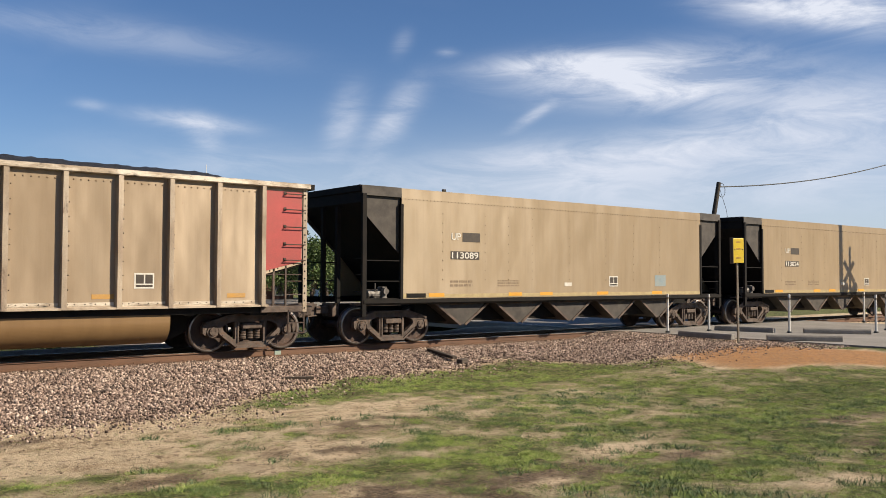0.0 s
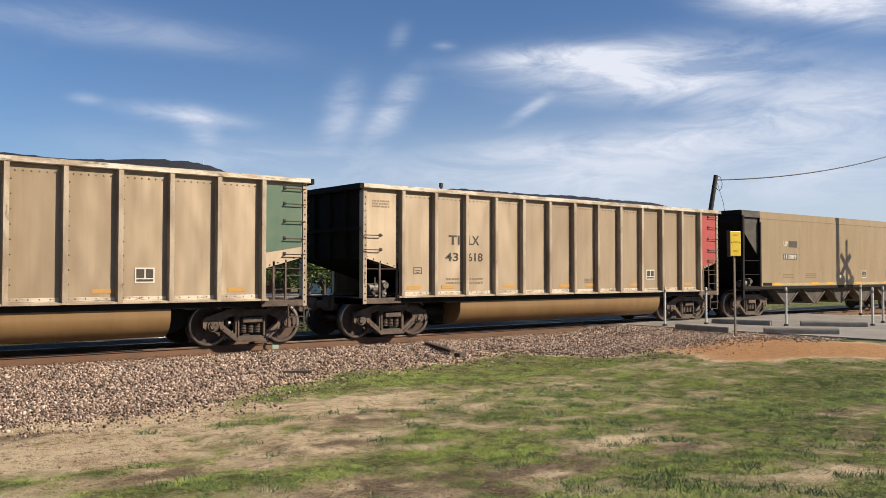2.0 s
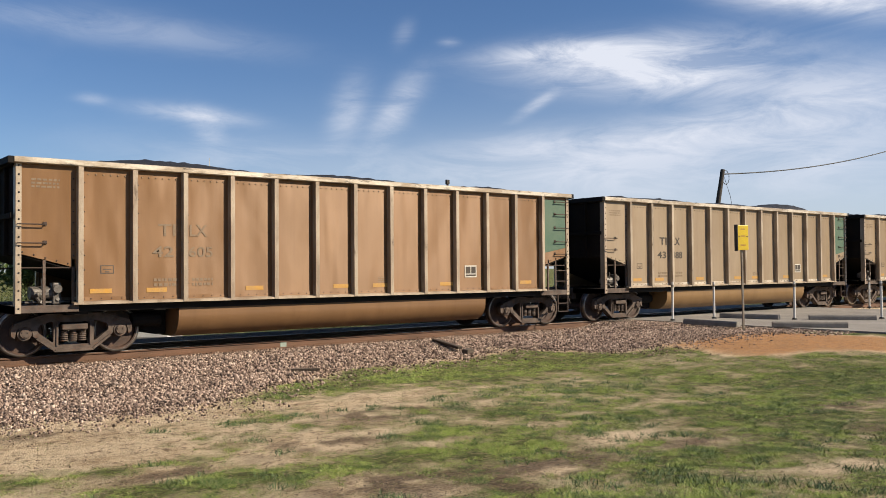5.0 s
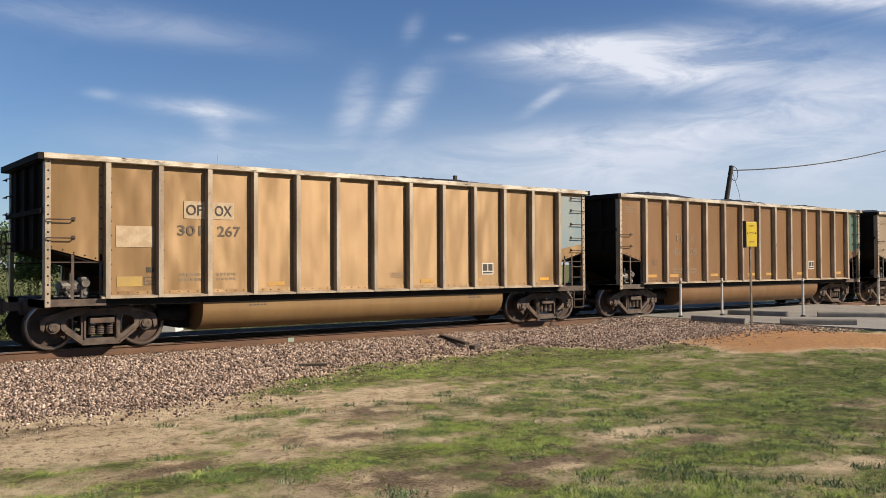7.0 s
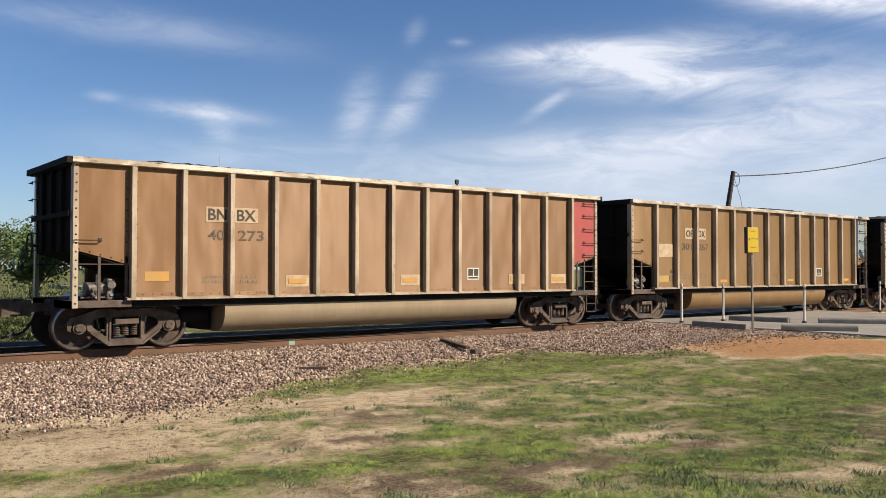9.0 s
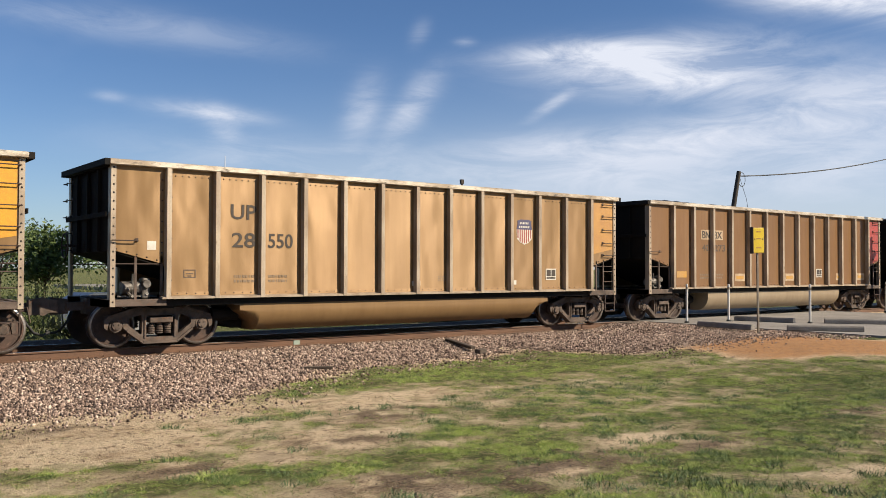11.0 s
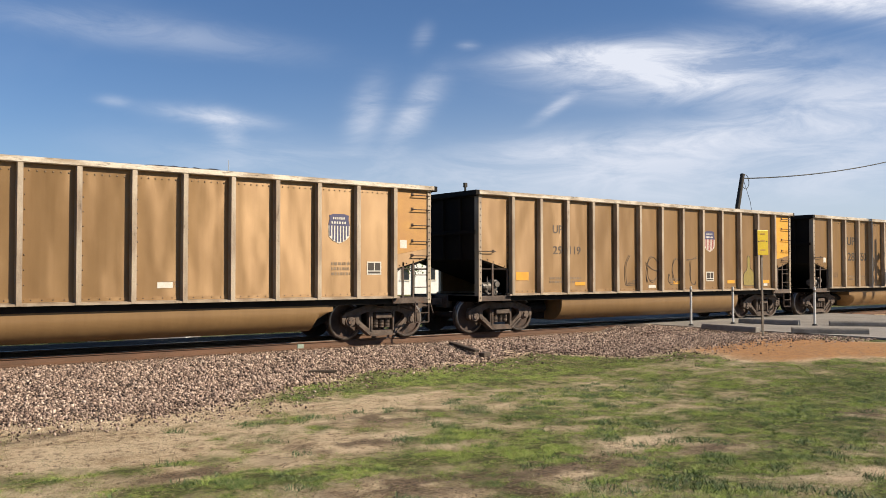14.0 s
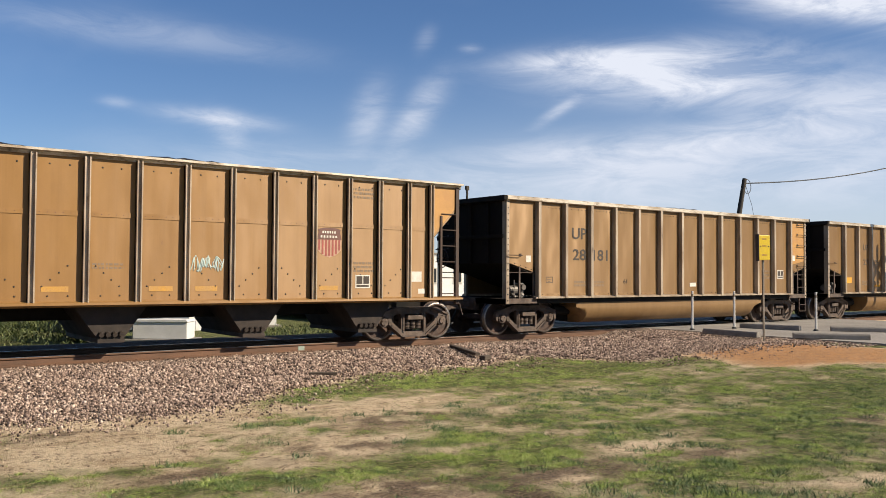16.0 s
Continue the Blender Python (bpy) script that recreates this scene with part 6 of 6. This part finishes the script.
def tree(x, y, h, spread, seed, clumps=420):
    rnd = random.Random(seed)
    t = tagged(new("tree"), "leafy dark green tree beyond the track", "tree", "trees beyond the track")
    t.matrix_basis = pose(x, y, -0.8, 0, 0, rnd.uniform(0, 360))
    bm = bmesh.new()
    cyl(bm, (0, 0, -0.2), (0.1, 0, h * 0.45), 0.16, 10, 0.10)
    tips = []
    for k in range(9):
        a, r = rnd.uniform(0, 6.28), spread * rnd.uniform(0.45, 0.9)
        z0, z1 = h * rnd.uniform(0.22, 0.45), h * rnd.uniform(0.5, 0.92)
        tip = (r * cos(a), r * sin(a), z1)
        cyl(bm, (0.06, 0, z0), tip, 0.06, 6, 0.015)
        tips.append(Vector(tip))
    tips.append(Vector((0, 0, h * 0.9)))
    part("trunk", bm, "bark", t)
    verts, faces = [], []
    for k in range(clumps):
        c = rnd.choice(tips) + Vector((rnd.gauss(0, 1), rnd.gauss(0, 1), rnd.gauss(0, 0.8))) * spread * 0.27
        c.z = max(c.z, 0.35)
        for j in range(9):
            o = c + Vector((rnd.gauss(0, 1), rnd.gauss(0, 1), rnd.gauss(0, 1))) * 0.16
            d = Vector((rnd.gauss(0, 1), rnd.gauss(0, 1), rnd.gauss(0, 0.7))).normalized() * rnd.uniform(0.07, 0.14)
            e = d.cross(Vector((rnd.gauss(0, 1), rnd.gauss(0, 1), rnd.gauss(0, 1)))).normalized() * d.length * 0.55
            n = len(verts)
            verts += [o - d, o + e, o + d, o - e]
            faces.append((n, n + 1, n + 2, n + 3))
    me = bpy.data.meshes.new("crown")
    me.from_pydata(verts, [], faces)
    dress("crown", me, leaf_material(), t)


LEAF = []


def leaf_material(colors=((0.0351, 0.0663, 0.014), (0.0936, 0.125, 0.0351)), name="leaves"):
    for m in LEAF:
        if m.name == name:
            return m
    m = bpy.data.materials.new(name)
    m.use_nodes = True
    n, l = m.node_tree.nodes, m.node_tree.links
    b = n["Principled BSDF"]
    g = n.new("ShaderNodeNewGeometry")
    r = n.new("ShaderNodeValToRGB")
    r.color_ramp.elements[0].color, r.color_ramp.elements[1].color = (*colors[0], 1), (*colors[-1], 1)
    for i, c in enumerate(colors[1:-1]):
        e = r.color_ramp.elements.new((i + 1) / (len(colors) - 1))
        e.color = (*c, 1)
    l.new(g.outputs["Random Per Island"], r.inputs[0])
    l.new(r.outputs[0], b.inputs["Base Color"])
    b.inputs["Roughness"].default_value = 0.6
    b.inputs["Specular IOR Level"].default_value = 0.3
    LEAF.append(m)
    return m


def scrub(x0, x1, y0, y1, h, count, seed, label):
    """A strip of tall weeds: many small leaves and stalks."""
    rs = np.random.RandomState(seed)
    px, py = rs.uniform(x0, x1, count), rs.uniform(y0, y1, count)
    top = h * (0.45 + 0.8 * fbm(px * 0.7, py * 0.7, seed, 3))
    pz = -0.78 + rs.rand(count) ** 0.7 * top
    blades("scrub", px, py, pz, rs.uniform(0.10, 0.22, count), rs.uniform(0.03, 0.06, count), 1.0, rs,
           leaf_material(((0.0234, 0.0351, 0.0094), (0.0546, 0.0741, 0.0211), (0.117, 0.129, 0.0429)), "weeds"), label, "scrub")


def blades(name, px, py, pz, length, width, lean, rs, mat, label, category, low=0.0):
    n = len(px)
    a = rs.uniform(0, 2 * pi, n)
    tilt = (low + (1 - low) * np.sqrt(rs.rand(n))) * lean
    d = np.stack([np.cos(a) * np.sin(tilt), np.sin(a) * np.sin(tilt), np.cos(tilt)], -1)
    b = rs.uniform(0, 2 * pi, n)
    side = np.stack([np.cos(b), np.sin(b), np.zeros(n)], -1) * (width / 2)[:, None]
    root = np.stack([px, py, pz], -1)
    tip = root + d * length[:, None]
    co = np.stack([root - side, root + side, tip], 1).reshape(-1, 3)
    me = bpy.data.meshes.new(name)
    me.vertices.add(3 * n)
    me.vertices.foreach_set("co", co.astype(np.float32).ravel())
    me.loops.add(3 * n)
    me.loops.foreach_set("vertex_index", np.arange(3 * n, dtype=np.int32))
    me.polygons.add(n)
    me.polygons.foreach_set("loop_start", np.arange(0, 3 * n, 3, dtype=np.int32))
    me.update(calc_edges=True)
    me.materials.append(mat)
    return tagged(new(name, me), label, category, kind="stuff")


def parked_car(x, y, turn):
    c = tagged(new("parked_car"), "grey car parked on the grass beyond the track", "car")
    c.matrix_basis = pose(x, y, -0.75, 0, 0, turn)
    bm = bmesh.new()
    prism(bm, [(-2.2, 0.35), (2.2, 0.35), (2.25, 0.7), (2.1, 0.88), (1.2, 0.98), (0.45, 1.48), (-1.2, 1.52), (-2.05, 1.05), (-2.25, 0.9)], -0.85, 0.85)
    bmesh.ops.bevel(bm, geom=list(bm.edges), offset=0.06, segments=2, affect="EDGES")
    body = part("body", bm, "carpaint", c)
    for s in (-1, 1):
        bm = bmesh.new()
        prism(bm, [(1.02, 1.02), (0.42, 1.40), (-1.1, 1.43), (-1.7, 1.08)], s * 0.852, s * 0.862)
        part("side_window", bm, "glass", body)
    for x2 in (-1.35, 1.4):
        for s in (-1, 1):
            bm = bmesh.new()
            cyl(bm, (x2, s * 0.70, 0.33), (x2, s * 0.88, 0.33), 0.33, 20)
            w = part("wheel", bm, "rubber", c)
            bm = bmesh.new()
            cyl(bm, (x2, s * 0.87, 0.33), (x2, s * 0.89, 0.33), 0.2, 14)
            part("rim", bm, "valve", w)


shed()
utility_box(10.75, 30.3, -38, 1.9, 0.9, 0.66)
utility_box(17.2, 36.0, -20, 1.2, 0.8, 0.8)
parked_car(9.6, 31.4, 8)
building("office_building", "dark grey clad building behind the shed", 23.8, 60, 2.8, 8, 8.7, "slate", 3, 1)
building("brick_building", "red brown brick building with white windows", 29.3, 60, 8.0, 9, 6.6, "brick", 2, 4)
building("warehouse", "long low white warehouse far behind the track", 62.5, 75, 24, 12, 4.6, "shed", 1, 7)
for k, (x, y, h, s) in enumerate(((13.6, 45, 5.6, 1.7), (16.2, 47, 5.0, 1.6), (11.0, 48, 4.3, 1.5), (17.9, 44, 5.4, 1.5), (9.6, 66, 5.2, 2.2), (13.0, 70, 5.4, 2.4), (16.5, 74, 5.6, 2.6), (31.5, 52, 5.0, 1.9), (36.5, 55, 5.2, 2.0), (28.0, 48, 4.4, 1.6), (32.2, 59, 3.6, 1.7), (34.0, 60, 3.9, 1.8), (35.6, 59, 3.5, 1.7), (37.0, 60, 3.7, 1.7), (38.2, 61, 3.3, 1.5))):
    tree(x, y, h, s, 100 + k)
scrub(2.0, 9.5, 30.0, 34.0, 1.15, 9000, 3, "yellow green weeds beyond the track")
scrub(2.0, 16.0, 40.0, 46.0, 1.9, 9000, 4, "tall green weeds and shrubs beyond the track")
scrub(14.0, 30.0, 28.0, 33.0, 0.25, 5000, 5, "short green weeds beyond the track")


# ---- small things on the ballast ----
def debris():
    bm = bmesh.new()
    box(bm, -0.55, 0.55, -0.07, 0.07, -0.03, 0.04, 0.012)
    p = part("timber_scrap", bm, "wood", None, "dark broken timber lying on the ballast", pose(13.15, 16.4, float(ground_z(13.15, 16.4)) + 0.08, 0, -6, 86))
    tagged(p, "", "timber")
    bm = bmesh.new()
    box(bm, -0.16, 0.16, -0.08, 0.08, -0.04, 0.06, 0.02)
    p = part("timber_scrap", bm, "wood", None, "short dark timber offcut on the ballast", pose(13.22, 15.7, float(ground_z(13.22, 15.7)) + 0.06, 4, 0, 20))
    tagged(p, "", "timber")
    bm = bmesh.new()
    box(bm, -0.28, 0.28, -0.04, 0.04, -0.02, 0.03, 0.01)
    p = part("timber_scrap", bm, "wood", None, "thin dark stick lying at the ballast edge", pose(8.6, 15.2, float(ground_z(8.6, 15.2)) + 0.05, 0, 0, -30))
    tagged(p, "", "timber")


debris()


def stones(name, px, py, pz, rad, rs, mat, label):
    """Broken stones: sharp, squashed, turned polyhedra, joined."""
    ico = np.array([(1, 0, 0), (-1, 0, 0), (0, 1, 0), (0, -1, 0), (0, 0, 1), (0, 0, -1)], float)
    tri = np.array([(0, 2, 4), (2, 1, 4), (1, 3, 4), (3, 0, 4), (2, 0, 5), (1, 2, 5), (3, 1, 5), (0, 3, 5)])
    n = len(px)
    v = (ico[None] + rs.uniform(-0.42, 0.42, (n, 6, 3))) * rs.uniform(0.65, 1.35, (n, 1, 3))
    a, b = rs.uniform(0, 2 * pi, n), rs.uniform(-1.5, 1.5, n)
    ca, sa, cb, sb = np.cos(a), np.sin(a), np.cos(b), np.sin(b)
    x, y, z = v[..., 0], v[..., 1], v[..., 2]
    y, z = y * cb[:, None] - z * sb[:, None], y * sb[:, None] + z * cb[:, None]
    x, y = x * ca[:, None] - y * sa[:, None], x * sa[:, None] + y * ca[:, None]
    co = np.stack([x, y, z], -1) * rad[:, None, None] + np.stack([px, py, pz], -1)[:, None]
    f = (tri[None] + 6 * np.arange(n)[:, None, None]).reshape(-1, 3)
    me = bpy.data.meshes.new(name)
    me.vertices.add(6 * n)
    me.vertices.foreach_set("co", co.astype(np.float32).ravel())
    me.loops.add(f.size)
    me.loops.foreach_set("vertex_index", f.astype(np.int32).ravel())
    me.polygons.add(len(f))
    me.polygons.foreach_set("loop_start", np.arange(0, f.size, 3, dtype=np.int32))
    me.update(calc_edges=True)
    me.materials.append(mat)
    return tagged(new(name, me), label, "gravel", kind="stuff")


def build_ballast():
    rs = np.random.RandomState(7)
    mat = leaf_material(((0.03, 0.021, 0.017), (0.10, 0.068, 0.052), (0.21, 0.148, 0.115), (0.31, 0.225, 0.175), (0.55, 0.44, 0.35)), "pinkish broken stone")
    mat.node_tree.nodes["Principled BSDF"].inputs["Roughness"].default_value = 0.9
    n = 230000
    px = rs.uniform(1.5, 23.5, n)
    py = rs.uniform(11.4, 17.98, n)
    edge = py - toe_y(px) + 0.7 * (fbm(px * 2.5, py * 2.5, 41) - 0.5)
    keep = (rs.rand(n) < 0.95 * smooth(-0.8, 1.3, edge) ** 1.5 + 0.05 * smooth(-2.2, -0.5, edge)) & ~((px > 21.5) & (py < 18.1)) & ~((px > 20.2) & (py < 15.6) & (py > 12.6))
    px, py = px[keep], py[keep]
    rad = 0.012 + 0.024 * rs.rand(len(px)) ** 1.8 * (0.75 + 0.25 * smooth(12, 16, py))
    stones("ballast", px, py, ground_z(px, py) + rad * rs.uniform(0.1, 0.75, len(px)), rad, rs, mat, "pinkish grey broken stone ballast")
    n = 9000
    px, py = rs.uniform(2, 30, n), rs.uniform(TRACK_Y - 0.68, TRACK_Y + 1.6, n)
    keep = ~((px > 21.3) & (px < 33.2))
    px, py = px[keep], py[keep]
    rad = rs.uniform(0.02, 0.042, len(px))
    stones("ballast", px, py, -0.2 + rad * 0.3, rad, rs, mat, "dark stone ballast between the rails")
    # loose gravel round the crossing
    n = 9000
    px, py = rs.uniform(15.5, 21.6, n), rs.uniform(10.5, 17.2, n)
    keep = rs.rand(n) < np.clip(smooth(17.5, 20.5, px) * 0.8 - 0.55 * dirt_patch(px, py) * smooth(12.8, 11.8, py), 0.02, 1)
    px, py = px[keep], py[keep]
    rad = rs.uniform(0.012, 0.035, len(px))
    stones("gravel", px, py, ground_z(px, py) + rad * 0.3, rad, rs, mat, "loose pale gravel beside the crossing")


build_ballast()


def build_grass():
    rs = np.random.RandomState(11)
    n = 3000000
    az = np.radians(rs.uniform(22, 82, n))
    r = 4.0 * (24 / 4.0) ** (rs.rand(n) ** 0.8)
    px, py = r * np.cos(az), r * np.sin(az)
    cover = grass_cover(px, py)
    clump = 0.55 * fbm(px * 3.2, py * 3.2, 61, 2) + 0.45 * fbm(px * 9.0, py * 9.0, 63, 3)
    dense = (0.08 + 0.92 * smooth(0.20, 0.70, cover)) * (0.30 + 0.9 * smooth(0.42, 0.60, clump))
    keep = (rs.rand(n) < dense * 0.60) & (py < toe_y(px) + 0.25) & (px < 21) & (dirt_patch(px, py) < 0.4)
    px, py, cover, clump = px[keep], py[keep], cover[keep], clump[keep]
    m = len(px)
    tall = 0.010 + 0.040 * smooth(0.3, 0.95, cover) * smooth(0.40, 0.70, clump) + 0.035 * rs.rand(m) ** 6
    wide = 0.0035 + 0.00036 * np.hypot(px, py) + 0.002 * rs.rand(m)
    z = ground_z(px, py) - 0.004
    tone = 0.15 + 0.7 * fbm(px * 1.3, py * 1.3, 71, 3) + 0.95 * (fbm(px * 6.5, py * 6.5, 73, 2) - 0.5) + 0.22 * (rs.rand(m) - 0.5) + 0.22 * blob(px, py, 13.5, 12.4, 3.5, 2.4) + 0.04
    dry = rs.rand(m) < 0.70 - 0.58 * smooth(0.25, 0.85, cover)
    bright, dark = (tone > 0.53) & ~dry, (tone < 0.42) & ~dry
    mid = ~(bright | dark | dry)
    kinds = (
        ("grass", bright, 1.0, 1.35, ((0.11, 0.165, 0.03), (0.22, 0.31, 0.055), (0.33, 0.41, 0.09), (0.44, 0.45, 0.16)), "bright green grass blades", "short bright yellow green grass"),
        ("grass", mid, 1.0, 1.40, ((0.065, 0.10, 0.02), (0.155, 0.22, 0.04), (0.24, 0.31, 0.065), (0.36, 0.37, 0.13)), "green grass blades", "short patchy green grass"),
        ("grass", dark, 1.2, 1.30, ((0.04, 0.065, 0.018), (0.095, 0.145, 0.038), (0.155, 0.21, 0.06), (0.25, 0.29, 0.10)), "dark green grass blades", "dense darker green grass in clumps"),
        ("dry_grass", dry, 0.9, 1.52, ((0.08, 0.055, 0.03), (0.30, 0.225, 0.13), (0.52, 0.43, 0.28)), "straw grass blades", "dry straw coloured grass"),
    )
    for name, pick, high, lean, colors, title, label in kinds:
        blades(name, px[pick], py[pick], z[pick], tall[pick] * high, wide[pick], lean, rs, leaf_material(colors, title), label, "grass", 0.35)
    # low weeds in the near turf: tufts of broader leaves
    n = 420
    cx, cy = rs.uniform(2.0, 15.0, n), rs.uniform(3.2, 11.0, n)
    ok = (grass_cover(cx, cy) > 0.30) & (fbm(cx * 0.9, cy * 0.9, 81, 3) > 0.47)
    cx, cy = np.repeat(cx[ok], 70), np.repeat(cy[ok], 70)
    wx, wy = cx + rs.normal(0, 0.085, len(cx)), cy + rs.normal(0, 0.085, len(cx))
    blades("weeds", wx, wy, ground_z(wx, wy) - 0.003, rs.uniform(0.03, 0.085, len(cx)), rs.uniform(0.008, 0.016, len(cx)), 1.2, rs,
           leaf_material(((0.045, 0.075, 0.03), (0.10, 0.15, 0.06), (0.18, 0.235, 0.105)), "weed leaves"), "low tufts of bluish green weeds in the turf", "weeds")
    # twigs, dead leaves and clods on the bare earth
    n = 150000
    az = np.radians(rs.uniform(22, 82, n))
    r = 4.0 * (20 / 4.0) ** rs.rand(n)
    px, py = r * np.cos(az), r * np.sin(az)
    keep = (rs.rand(n) < 0.6 * smooth(0.7, 0.2, grass_cover(px, py)) * smooth(0.42, 0.62, fbm(px * 1.7, py * 1.7, 91, 3)) + 0.04 + 0.8 * thatch(px, py)) & (py < toe_y(px) + 0.1) & (dirt_patch(px, py) < 0.5)
    px, py = px[keep], py[keep]
    m = len(px)
    blades("leaf_litter", px, py, ground_z(px, py) + 0.004, rs.uniform(0.012, 0.045, m), rs.uniform(0.006, 0.02, m), 1.5, rs,
           leaf_material(((0.0234, 0.0156, 0.0101), (0.0858, 0.0562, 0.0335), (0.328, 0.25, 0.164)), "dead leaves"), "brown dead leaves and twigs on bare earth", "leaf litter", 0.9)
    n = 13000
    az = np.radians(rs.uniform(22, 82, n))
    r = 4.0 * (22 / 4.0) ** rs.rand(n)
    px, py = r * np.cos(az), r * np.sin(az)
    keep = rs.rand(n) < 0.12 + 0.5 * smooth(0.6, 0.2, grass_cover(px, py))
    px, py = px[keep], py[keep]
    rad = rs.uniform(0.003, 0.012, len(px))
    stones("clod", px, py, ground_z(px, py) + rad * 0.4, rad, rs,
           leaf_material(((0.109, 0.0741, 0.0468), (0.257, 0.187, 0.121), (0.359, 0.281, 0.195)), "crumbled earth"), "crumbled earth and small stones")


build_grass()


# ---- what moves ----
def motions():
    for n, wagon in TRAIN:
        rows = []
        for t in (0, 1, 2, 3, 4, 5, 6, 7, 8, 9, 10, 11, 12, 13, 14, 15, 16):
            rows.append((t, pose(travelled(t) - (n - 6) * PITCH_CAR, TRACK_Y, 0)))
        walk(wagon, rows)
    start = travelled(0.0)
    steps = [2 * k / 30 for k in range(241)]
    angles = [(t, Matrix.Rotation((travelled(t) - start) / 0.457, 4, "Y")) for t in steps]
    for wheel, x in WHEELSETS:
        at = Matrix.Translation((x, 0, 0.457))
        walk(wheel, [(t, at @ m) for t, m in angles])


motions()
